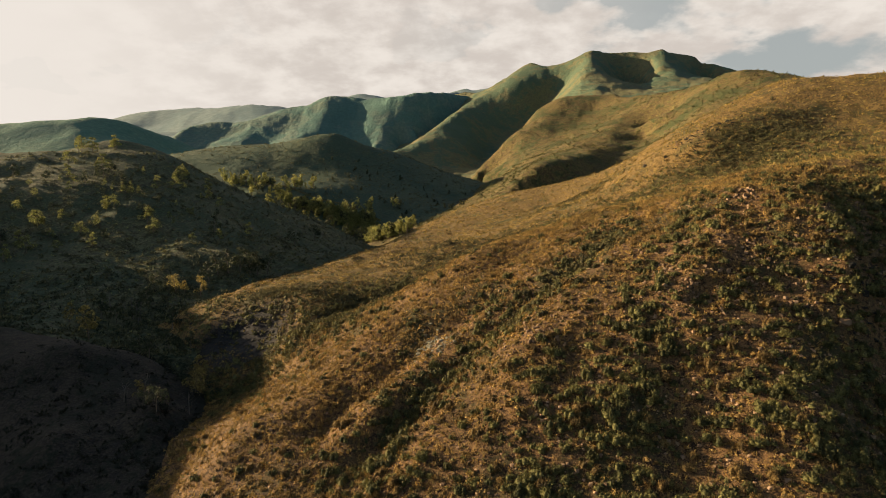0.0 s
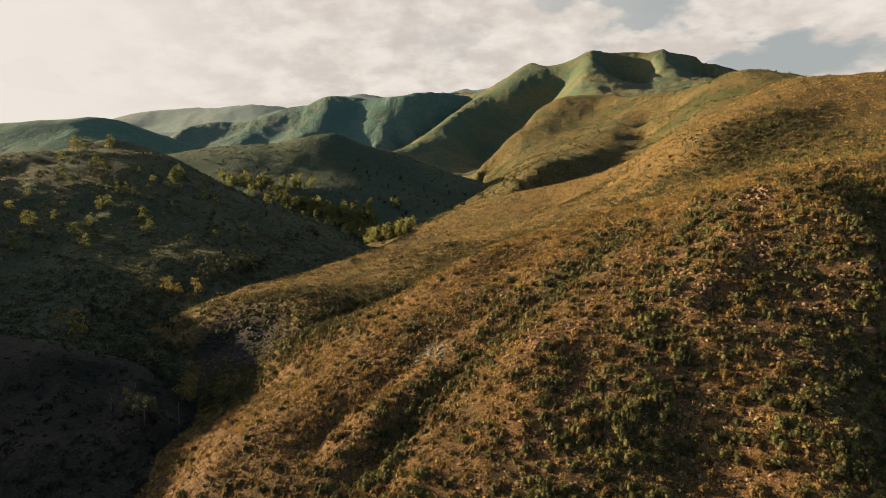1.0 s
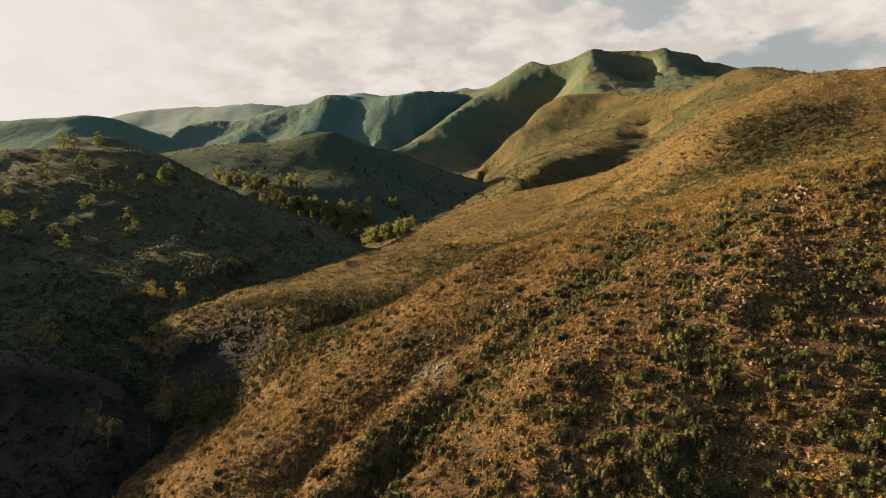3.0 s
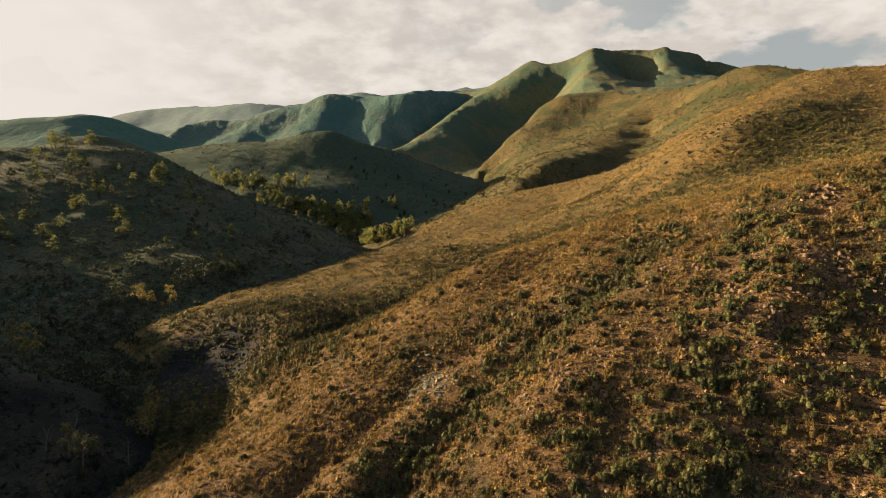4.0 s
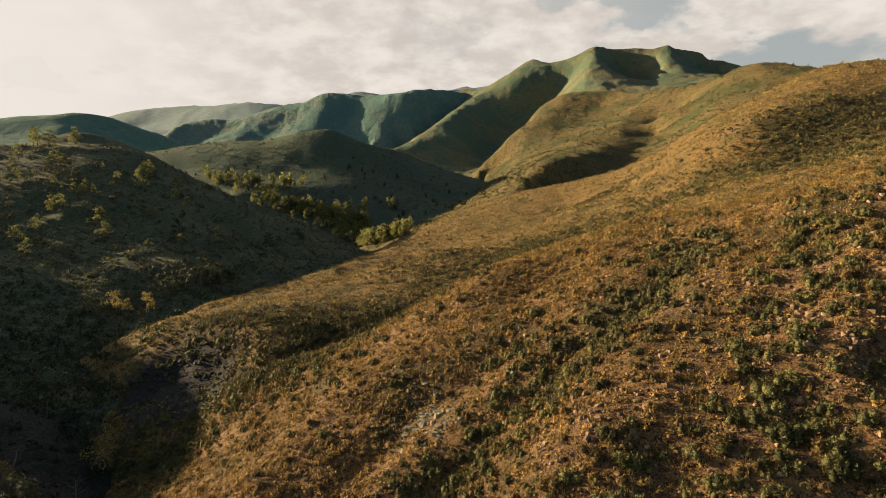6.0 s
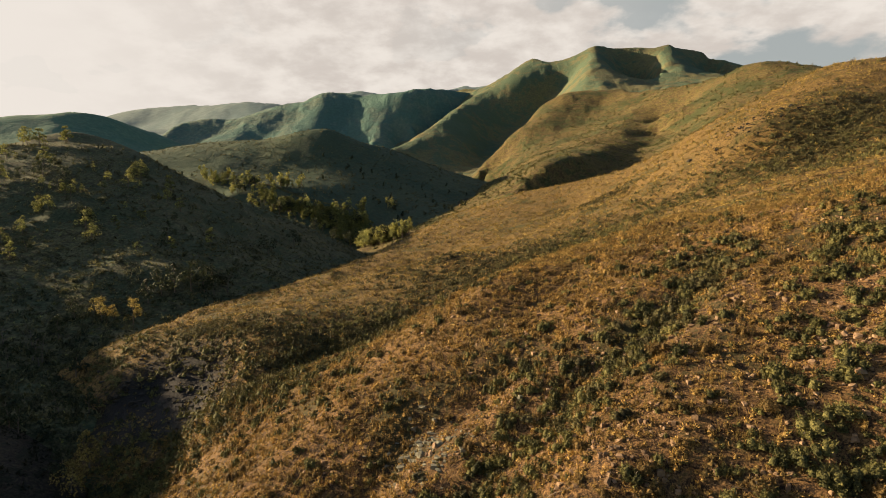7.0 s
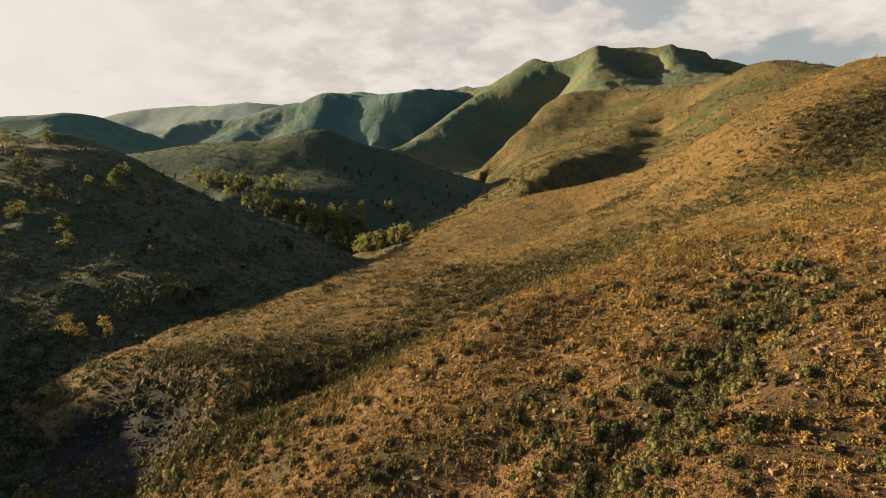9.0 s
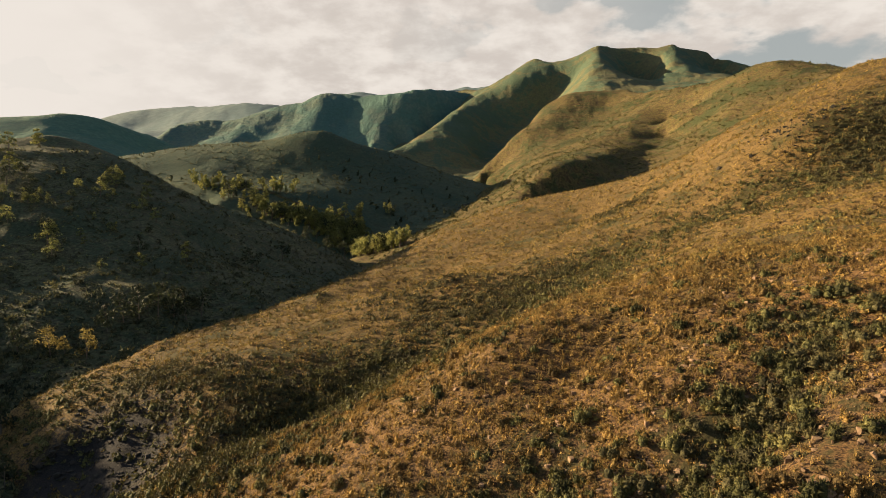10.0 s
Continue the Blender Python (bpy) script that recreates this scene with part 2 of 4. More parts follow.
class Hill:
    """A hill shaped by its crests, spurs, hollows and foot: a smooth sheet through these lines, roughened by erosion."""

    def __init__(self, name, domain, grain, back=0.55, soft=0.0, fall=0.4, reach=0.16):
        self.domain = domain
        self.name, self.grain, self.back, self.soft, self.fall, self.reach = name, grain, back, soft, fall, reach
        self.lines, self.hollows, self.gullies, self.folds = [], [], [], []

    def crest(self, *pts):
        """A skyline: the far side falls away behind it."""
        self.lines.append(pts)
        for far, drop in ((0.07, 0.5), (0.28, 0.9)):
            behind = []
            for x, y, z in pts:
                d = math.hypot(x, y)
                behind.append((x * (1 + far), y * (1 + far), z - far * d * self.back * drop))
            self.lines.append(behind)

    def spur(self, *pts):
        self.lines.append(pts)

    def hollow(self, *pts):
        self.lines.append(pts)
        self.hollows.append(np.array(pts, float))

    def fold(self, size, amount):
        """Sharp little ridges and rills of that size."""
        self.folds.append((size, amount))

    def carve(self, line, wide, deep):
        """A gully worn into the slope along a line."""
        self.gullies.append((line, wide, deep))

    def settle(self):
        nodes = []
        for pts in self.lines:
            p = [Vector(q) for q in pts]
            for i in range(len(p) - 1):
                a, b, c, d = p[max(i - 1, 0)], p[i], p[i + 1], p[min(i + 2, len(p) - 1)]
                for u in (0.0, 0.5):
                    nodes.append(0.5 * ((2 * b) + (c - a) * u + (2 * a - 5 * b + 4 * c - d) * u * u + (3 * b - a - 3 * c + d) * u ** 3))
            nodes.append(p[-1])
        n = np.array([tuple(v) for v in nodes])
        keep = [0]
        for i in range(1, len(n)):
            if np.min(np.hypot(n[keep, 0] - n[i, 0], n[keep, 1] - n[i, 1])) > 0.006 * math.hypot(n[i, 0], n[i, 1]):
                keep.append(i)
        n = n[keep]
        self.p, k = n[:, :2], len(n)
        self.span = np.hypot(n[:, 0], n[:, 1])
        size = np.median(self.span)
        self.mid, self.size = self.p.mean(0), size
        q = (self.p - self.mid) / size
        a = np.zeros((k + 3, k + 3))
        a[:k, :k] = -np.hypot(q[:, None, 0] - q[None, :, 0], q[:, None, 1] - q[None, :, 1])
        a[:k, :k] += np.eye(k) * self.soft
        a[:k, k], a[:k, k + 1:] = 1, q
        a[k:, :k] = a[:k, k:].T
        self.w = np.linalg.solve(a, np.concatenate([n[:, 2], np.zeros(3)]))
        return self

    def height(self, x, y):
        x, y = np.asarray(x, float).ravel(), np.asarray(y, float).ravel()
        out = np.empty(len(x))
        k = len(self.p)
        q = ((self.p - self.mid) / self.size).astype(np.float32)
        wk = self.w[:k].astype(np.float32)
        for i in range(0, len(x), 20000):
            u, v = (x[i:i + 20000] - self.mid[0]) / self.size, (y[i:i + 20000] - self.mid[1]) / self.size
            r = np.sqrt((u.astype(np.float32)[:, None] - q[None, :, 0]) ** 2 + (v.astype(np.float32)[:, None] - q[None, :, 1]) ** 2)
            away = np.min(r, 1) * self.size
            out[i:i + 20000] = -(r @ wk) + self.w[k] + self.w[k + 1] * u + self.w[k + 2] * v - self.fall * np.maximum(0, away - self.reach * np.hypot(x[i:i + 20000], y[i:i + 20000]))
        (a0, a1, _), (r0, r1, _) = self.domain
        ang, r = np.degrees(np.arctan2(x, y)), np.hypot(x, y)
        out[(ang < a0) | (ang > a1) | (r < r0) | (r > r1)] -= 1000
        for line, wide, deep in self.gullies:
            spots = np.stack([x + 0.5 * wide * rough(x, y, wide * 4, 2, 61), y], 1)
            cut = near_line(spots, line, wide)
            out -= deep * cut * cut * (3 - 2 * cut)
        for size, amount in self.folds:
            out += amount * (0.55 - 2 * np.abs(rough(x, y, size, 3, int(size * 5) % 89)))
        for size, amount, octaves in self.grain:
            out += amount * rough(x, y, size, octaves, int(size * 7) % 97)
        return out


def sheet(ob_name, hill, material, label, others=()):
    """The hill's surface as one mesh, finer where it is near, left out where other hills bury it."""
    (a0, a1, da), (r0, r1, k) = hill.domain
    ang = np.radians(np.arange(a0 + 1e-6, a1, da))
    rad = 1.000001 * r0 * k ** np.arange(0, math.floor(math.log(r1 / r0) / math.log(k)))
    x = (rad[:, None] * np.sin(ang)[None, :]).ravel()
    y = (rad[:, None] * np.cos(ang)[None, :]).ravel()
    z = hill.height(x, y)
    keep = z > -24
    for o in others:
        keep &= z > o.height(x, y) - 2.5
    nr, na = len(rad), len(ang)
    i = (np.arange(nr - 1)[:, None] * na + np.arange(na - 1)[None, :]).ravel()
    f = np.stack([i, i + na, i + na + 1, i + 1], 1)
    f = f[keep[f].any(1)]
    used, f = np.unique(f, return_inverse=True)
    ob = new(ob_name, mesh_from(ob_name, np.stack([x, y, z], 1)[used], f.reshape(-1, 4)[:, ::-1], material, True))
    return tagged(ob, label, "hill", "", "structure")


def mesh_from(name, verts, faces, material, smooth=False):
    me = bpy.data.meshes.new(name)
    n, k = faces.shape
    me.vertices.add(len(verts))
    me.vertices.foreach_set("co", np.ascontiguousarray(verts, np.float32).ravel())
    me.loops.add(n * k)
    me.loops.foreach_set("vertex_index", np.ascontiguousarray(faces, np.int32).ravel())
    me.polygons.add(n)
    me.polygons.foreach_set("loop_start", np.arange(0, n * k, k, dtype=np.int32))
    me.polygons.foreach_set("use_smooth", np.full(n, smooth))
    me.update(calc_edges=True)
    me.materials.append(material)
    return me


near = Hill("hillside", ((-62, 66, 0.22), (36, 480, 1.0055)), ((24.0, 0.8, 3), (6.0, 0.5, 5)), 0.5, 0.0003)
near.crest((244.4, 259.6, 113), (208.5, 263.6, 112.1), (183.5, 275.7, 112.8), (177.1, 289.9, 114.3), (176.5, 313.2, 116.6), (165.9, 317.9, 112.4), (142.7, 308.9, 102.5), (124.1, 302.1, 93.5), (104.3, 297.1, 83.6), (93.2, 309.5, 76.1), (85.3, 329.1, 70.3), (68.4, 358.6, 63.8), (45.4, 403.1, 56.4))
near.spur((0.2, 367, 45.7), (-12.5, 326.4, 41.6), (-21.3, 291, 38.6), (-29.6, 255.7, 36.5), (-37.2, 235.4, 34.8), (-44.7, 223.3, 33.4), (-52.2, 215, 31.3), (-58.5, 205.9, 30.7), (-62.3, 191.9, 30.8), (-64.2, 176.8, 30.5), (-67.1, 166.7, 29.5), (-71.5, 161.4, 27), (-76.4, 159.2, 25.2))
near.spur((163.2, 252.7, 103.2), (148, 254, 101.5), (133.1, 248, 95.9), (118, 236, 90.5), (104.6, 225.5, 85.8), (94, 222, 80.8), (85.5, 221, 75.2), (76, 226, 69), (67, 238, 63), (58, 260, 57.5), (50.5, 280.3, 53.2))
near.spur((99.4, 279.3, 84.6), (88, 276, 76), (76, 285, 67))
near.spur((84.7, 120.8, 66.6), (74, 122.7, 65.5), (67.6, 122.7, 64.9), (61, 122.6, 63.9), (54.6, 126.3, 60.7), (48.5, 130.2, 59), (40, 132, 57.3), (34.1, 135.9, 56.1), (24.8, 133.7, 53.3), (15.2, 131.4, 50.6), (8.5, 125.2, 47.9), (3.4, 120.9, 45.5), (-1.8, 122.7, 42.8), (-6.1, 121.4, 40.4), (-8.7, 118.2, 38), (-11.9, 114, 36.2), (-14.8, 115.9, 34.4), (-18.8, 117.7, 32), (-23.5, 117.4, 29.7), (-27.5, 115.2, 27.1), (-31.7, 113.9, 24.3), (-35, 110.8, 22.4), (-36.8, 106.7, 21.6), (-38.2, 100.6, 20.7), (-39.3, 96.5, 20.4))
near.spur((2.3, 205.1, 43.7), (-8.5, 226.6, 36.9), (-26.4, 225.6, 37.2), (-31.3, 210.3, 34.5), (-39.7, 205.3, 34.1), (-55.3, 200, 31.1), (-57.7, 171.8, 30.7), (-59.3, 160.8, 31))
near.spur((134.5, 224, 85.1), (164.3, 214.9, 85.5))
near.spur((36.2, 105.5, 52.2), (29.2, 102.2, 49.8), (25.2, 101, 47.3), (21, 95.7, 44.6), (17.8, 91.4, 41.4), (13.7, 87.2, 39.3), (9.1, 84.9, 36.5), (5.6, 80.5, 32.5), (2.6, 78.3, 29.8))
near.spur((50.3, 100.9, 57.2), (47.3, 91.3, 50.9), (43.6, 78.4, 42.3), (42.7, 67.8, 35.9), (44.3, 64.5, 33.5))
near.spur((61.5, 90.5, 53.9), (54.1, 83.9, 47.8), (52.8, 77.4, 42.2))
near.spur((100, 112, 66), (86, 98, 57), (76, 82, 47))
near.hollow((129.7, 173.6, 73), (108.2, 183.6, 72.1), (95.5, 191.3, 68.2), (73.9, 190.8, 62.7), (64, 204, 58.3), (50.1, 205, 53.2), (36, 192, 49.3), (24, 175, 45.2), (12, 167, 41.4), (5, 163.5, 38.6), (-3, 160, 36.4), (-10, 152, 34.5), (-18, 145, 32.6), (-26.2, 138.7, 31), (-31, 135.5, 29.6), (-36, 133.4, 27.9), (-40.5, 130.9, 23.2), (-41.8, 127.7, 21.2))
near.hollow((118, 209, 80.5), (105, 205, 74.2), (95, 200.5, 70), (83, 199, 65.2), (72, 198, 61.6))
near.hollow((32.5, 114, 52.8), (28.2, 108.4, 50.2), (23.2, 104, 46.4), (18, 101.3, 43.2), (12.8, 98.9, 40.3), (6.9, 96, 36.9), (1.1, 92.5, 32.6), (-4, 87, 29.2), (-7, 82, 27), (-10.6, 77, 24.4))
near.hollow((46.1, 107, 57.6), (33.9, 91, 47.6), (28.1, 84.4, 42), (24.5, 80.1, 38.3), (20.2, 73.6, 34.2), (17.3, 69.3, 30.9), (15.2, 62.9, 26.5))
near.hollow((70, 96, 53.5), (65, 86, 45.5), (61, 78, 38.8), (57.5, 71, 33), (54, 63, 27.5))
near.hollow((-17.6, 147, 33.9), (-30.2, 141, 32.4), (-36.5, 143, 28.8), (-43, 145.6, 27), (-47, 145.6, 25.6), (-51.8, 146.1, 24.3), (-58.4, 146.2, 25.4), (-64.9, 155.4, 26.9))
near.hollow((20.1, 116.2, 49.3), (14.9, 111, 46.5), (5.1, 105.3, 39.3), (-3.2, 102.9, 35.1), (-7.7, 96.5, 31.1), (-13.8, 91.3, 28.9), (-17.4, 83.9, 25.8))
near.spur((36.9, 85.7, 44.8), (37.2, 82.6, 43.8), (32.7, 76, 37.8), (29.7, 70.5, 33.2), (27.7, 63.1, 28.6))
near.spur((29.9, 79.1, 39), (18.4, 81.9, 36.7), (11.8, 77.8, 35.1), (8.2, 71.2, 29.7), (5.1, 64.8, 25))
near.spur((-7, 106.9, 35.6), (-11.1, 106.8, 33.9), (-15.8, 101.5, 30.8), (-22.7, 91.1, 27.5), (-29.8, 88.9, 24.8), (-31.7, 81.6, 22.1))
near.spur((3.5, 87, 32.6), (-0.5, 79.5, 29.4), (-3.5, 73, 26.5), (-6.5, 66, 22.5))
near.spur((-2.5, 98, 33.6), (-6.4, 91.6, 31.4), (-9.6, 85.5, 29.6), (-13, 80.5, 26.8))
near.spur((22, 110.5, 48.6), (15.8, 107, 44.5), (10.5, 102.8, 41.6), (5.5, 100, 38.8))
near.spur((45, 112, 58.6), (51, 107, 60.9), (57, 106, 61.2), (63.3, 104.1, 60.3), (62, 93.5, 56.2), (57.5, 84.5, 50.2))
near.spur((47, 98, 55.2), (43.4, 93.2, 52.6), (39, 89, 49.2), (35.3, 85.5, 46), (30.6, 83.5, 41.8))
near.spur((22, 212, 46.6), (6.5, 197, 41.6), (-5.6, 187, 38), (-16, 176, 36))
near.spur((-26, 151, 35), (-32, 148.5, 34.4), (-38.5, 151, 34), (-46, 153.5, 32.2))
near.spur((-24, 133.5, 32), (-30.3, 131.8, 30.5), (-35, 129, 27))
near.hollow((18, 121, 48.3), (13.3, 119, 46), (8, 115, 43.6))
near.hollow((-41, 125.5, 19.3), (-42.4, 117.4, 18.7), (-42, 110.5, 19.4), (-42.8, 100.4, 19.2), (-41.9, 88.2, 17.2), (-41, 77.9, 14.3))
near.hollow((-46.5, 134.8, 21.9), (-53.8, 136.8, 21.3), (-63.6, 142.6, 19.3), (-74.9, 154.8, 20.5))
near.hollow((-8.8, 372, 38.7), (-21.5, 331.4, 34.6), (-30.3, 296, 31.6), (-38.6, 260.7, 29.5), (-46.2, 240.4, 27.8), (-53.7, 228.3, 26.4), (-61.2, 220, 24.3), (-67.5, 210.9, 23.7), (-71.3, 196.9, 23.8), (-73.2, 181.8, 23.5), (-76.1, 171.7, 22.5), (-80.5, 166.4, 20), (-85.4, 164.2, 18.2))
near.hollow((-25.8, 381, 23.7), (-38.5, 340.4, 19.6), (-47.3, 305, 16.6), (-55.6, 269.7, 14.5), (-63.2, 249.4, 12.8), (-70.7, 237.3, 11.4), (-78.2, 229, 9.3), (-84.5, 219.9, 8.7), (-88.3, 205.9, 8.8), (-90.2, 190.8, 8.5), (-93.1, 180.7, 7.5), (-97.5, 175.4, 5), (-102.4, 173.2, 3.2))

knoll = Hill("knoll", ((-75, -10, 0.3), (40, 200, 1.008)), ((20.0, 0.8, 3), (5.0, 0.3, 4)), 0.5, 0.0008)
knoll.crest((-133, 150, 33.1), (-109.1, 139.7, 30.7), (-92, 132.5, 28.8), (-81.3, 129.4, 27.8), (-74.8, 127.3, 26.8), (-69.7, 127.2, 25.9), (-64.6, 127, 24.5), (-58.9, 124.8, 22.2), (-53.8, 120.6, 19.8))
knoll.spur((-78.1, 121.4, 28.1), (-71.5, 121.2, 26.5), (-65.8, 120.9, 23.6), (-60.1, 118.8, 22.6), (-53.2, 113.5, 19.9))
knoll.spur((-76.8, 113.8, 22.5), (-68.8, 111.8, 22.4), (-56.6, 105.5, 20.3), (-53.5, 108.7, 22), (-51, 100.6, 21.3), (-49, 104.4, 18.8))
knoll.spur((-64.5, 95.4, 19.7), (-59.7, 102.4, 19), (-49, 94.2, 17.1), (-50.3, 85.9, 14.6), (-66.8, 90, 15.3))
knoll.spur((-106.1, 113.5, 18.9), (-84.8, 87.5, 10))
knoll.spur((-78.4, 73.2, 6.8), (-52.9, 74.3, 8.5), (-38.1, 72.5, 10.3))
knoll.hollow((-49.8, 116.3, 17.7), (-46.4, 106.3, 17.8), (-43.5, 92.2, 16.9), (-41.2, 79.9, 14.5))

west_hill = Hill("west_hill", ((-88, 6, 0.26), (100, 580, 1.008)), ((45.0, 2.2, 4), (9.0, 0.6, 4)), 0.5)
# unseen shoulder, added out of view to shade the knoll and gully
west_hill.spur((-288, 300, 82), (-248, 255, 71), (-225, 218, 71), (-216, 196, 72), (-212, 176, 66), (-209, 150, 62), (-206, 110, 58), (-202, 60, 58), (-200, 10, 54))
west_hill.crest((-420, 335, 82), (-297, 346, 87), (-257, 333, 83), (-226, 330, 80), (-214, 340, 83), (-205, 344, 86), (-193, 348, 89), (-183, 350, 90), (-176, 354, 87), (-167, 358, 84), (-153, 360, 77), (-137, 359, 70), (-120, 355, 61), (-105, 355, 55), (-90, 357, 49), (-72, 362, 42), (-56, 366, 34), (-46, 370, 28))
west_hill.spur((-197, 289, 71), (-195, 310, 77), (-178, 338, 85), (-151, 325, 78), (-130, 320, 68), (-95, 306, 53), (-75, 322, 42), (-57, 331, 34))
west_hill.spur((-207, 258, 62), (-178, 263, 61), (-153, 271, 63), (-124, 261, 56), (-103, 262, 48), (-74, 242, 38), (-67, 291, 35))
west_hill.spur((-176, 221, 43), (-154, 229, 44), (-129, 236, 44), (-104, 235, 42), (-82, 221, 38))
west_hill.spur((-150, 190, 31), (-132, 198, 33), (-117, 202, 34), (-98, 204, 34), (-82, 212, 34), (-67, 232, 30))
west_hill.hollow((-139, 169, 25), (-119, 169, 27), (-104, 172, 27), (-96, 180, 28), (-87, 192, 29), (-74, 202, 29))
west_hill.hollow((-96, 159, 23), (-85, 157, 21), (-78, 159, 23))

middle = Hill("middle_hill", ((-44, 14, 0.16), (350, 880, 1.006)), ((60.0, 1.6, 4), (14.0, 0.6, 3)), 0.4)
middle.crest((-364, 688, 95), (-294, 674, 103), (-262, 669, 108), (-228, 660, 112), (-195, 650, 113), (-163, 640, 115), (-138, 630, 119), (-114, 625, 121), (-103, 625, 119), (-81, 629, 109), (-63, 669, 107), (-48, 679, 103))
middle.spur((-246, 566, 81), (-192, 556, 78), (-143, 561, 76), (-96, 582, 87), (-56, 597, 85), (-2, 616, 75), (30, 595, 63))
middle.spur((-214, 525, 70), (-177, 515, 69), (-138, 504, 65), (-101, 504, 63), (-68, 524, 61), (-31, 544, 58), (8, 564, 55))
middle.spur((-156, 479, 58), (-118, 462, 45), (-93, 462, 45), (-69, 467, 41), (-37, 492, 41), (-2, 492, 44))
# hidden dip, added out of sight so the low sun reaches the grove
middle.hollow((-170, 462, 38), (-200, 452, 34), (-250, 440, 32))
middle.hollow((-114, 447, 37), (-89, 441, 32), (-66, 446, 27), (-49, 440, 23), (-34, 451, 26), (-18, 461, 34))

east = Hill("east_hill", ((-20, 50, 0.17), (260, 1300, 1.0075)), ((60.0, 2.2, 5), (18.0, 1.5, 5)), 0.5)
east.crest((450, 553, 154), (396, 573, 158), (368, 594, 168), (360, 625, 180), (340, 641, 188), (322, 648, 190), (308, 669, 190), (290, 709, 184), (284, 777, 188), (277, 838, 194), (271, 878, 196), (261, 914, 207), (243, 940, 209), (231, 975, 210), (212, 1000, 208))
east.crest((196, 999, 205), (165, 969, 198), (138, 937, 179), (116, 904, 153), (91, 862, 132), (66, 820, 109), (46, 778, 90), (50, 666, 71), (29, 564, 58))
east.spur((245, 795, 172), (216, 733, 154), (175, 640, 121), (145, 558, 100), (117, 512, 90), (93, 481, 85), (72, 457, 77), (55, 439, 67), (45, 428, 56))
east.spur((258, 633, 152), (234, 642, 142), (220, 651, 136))
east.spur((219, 877, 180), (167, 813, 146), (116, 709, 111), (77, 607, 88), (50, 525, 70))
east.hollow((234, 681, 125), (185, 593, 101), (146, 531, 86), (125, 504, 79), (102, 479, 73), (84, 464, 68), (67, 449, 63), (53, 435, 58))
east.hollow((219, 804, 159), (169, 731, 131), (117, 628, 104), (77, 546, 83))
east.hollow((283, 593, 156), (229, 550, 130), (220, 589, 117))
east.spur((43, 494, 61), (31, 453, 56))
east.spur((46, 423, 51), (20, 400, 40), (2, 351, 36))
east.hollow((36, 595, 66), (17, 523, 52), (0, 452, 43), (-15, 391, 37))

peak = Hill("mountain", ((-10, 42, 0.13), (560, 1900, 1.008)), ((150.0, 4.0, 5), (44.0, 3.0, 5), (14.0, 2.0, 4)), 0.5)
peak.crest((9, 1551, 300), (51, 1531, 309), (91, 1501, 304), (131, 1492, 320), (157, 1483, 333), (183, 1480, 355), (209, 1475, 371), (228, 1466, 364), (246, 1455, 356), (282, 1436, 359), (307, 1407, 371), (337, 1397, 384), (362, 1395, 375), (387, 1395, 372), (411, 1392, 373), (447, 1387, 373), (477, 1382, 379), (493, 1382, 382), (512, 1376, 373), (541, 1371, 371), (560, 1355, 356), (583, 1323, 334), (621, 1301, 317), (698, 1248, 289), (778, 1195, 258))
peak.spur((334, 1388, 380), (322, 1345, 358), (311, 1300, 340), (298, 1256, 321), (268, 1151, 269), (232, 1092, 230), (204, 1039, 203), (163, 935, 159), (121, 882, 130), (71, 808, 91))
peak.spur((490, 1374, 378), (474, 1340, 358), (452, 1298, 334), (418, 1213, 290), (370, 1129, 248))
peak.spur((612, 1300, 322), (622, 1265, 302))
peak.spur((84, 1388, 282), (42, 1254, 237), (16, 1171, 208), (-23, 1087, 171), (-46, 1045, 150), (-72, 1003, 133), (-100, 961, 118))
peak.spur((253, 1383, 338), (190, 1340, 303), (142, 1339, 289), (107, 1358, 282))
peak.hollow((263, 1339, 293), (212, 1320, 248), (171, 1281, 208), (131, 1228, 174), (79, 1123, 134), (56, 990, 98), (36, 847, 77))
peak.hollow((48, 1127, 175), (15, 992, 120), (-21, 981, 115))
peak.hollow((396, 1390, 366), (408, 1374, 331), (411, 1343, 296), (410, 1300, 266), (402, 1250, 242))
peak.hollow((557, 1366, 356), (566, 1348, 326), (571, 1323, 297), (566, 1285, 270))
peak.hollow((-79, 929, 95), (-3, 847, 77), (46, 765, 65))
peak.hollow((9, 1388, 222), (-33, 1254, 177), (-59, 1171, 148), (-98, 1087, 111), (-121, 1045, 90), (-147, 1003, 73), (-175, 961, 58))

ridge = Hill("ridge", ((-42, 6, 0.12), (880, 1900, 1.008)), ((150.0, 4.0, 5), (40.0, 2.4, 4), (15.0, 1.8, 3)), 0.45)
ridge.crest((-606, 1286, 153), (-593, 1339, 184), (-578, 1392, 212), (-539, 1424, 224), (-480, 1444, 231), (-444, 1455, 241), (-407, 1467, 256), (-353, 1468, 269), (-311, 1458, 274), (-282, 1449, 289), (-233, 1470, 292), (-170, 1449, 285), (-141, 1429, 284), (-116, 1388, 279), (-89, 1367, 268), (-55, 1378, 275), (-17, 1388, 274), (34, 1429, 288), (89, 1469, 287))
ridge.spur((-271, 1416, 271), (-268, 1380, 244), (-287, 1328, 205), (-310, 1270, 174), (-341, 1225, 150))
ridge.spur((-404, 1417, 239), (-400, 1372, 212), (-416, 1320, 183), (-448, 1276, 164), (-479, 1231, 140))
ridge.spur((-566, 1378, 198), (-557, 1339, 178), (-548, 1288, 154))
ridge.spur((-111, 1374, 256), (-112, 1316, 206), (-142, 1250, 159))
ridge.hollow((-330, 1399, 234), (-352, 1353, 201), (-384, 1294, 162))
ridge.hollow((-196, 1399, 247), (-199, 1333, 196), (-226, 1269, 153))
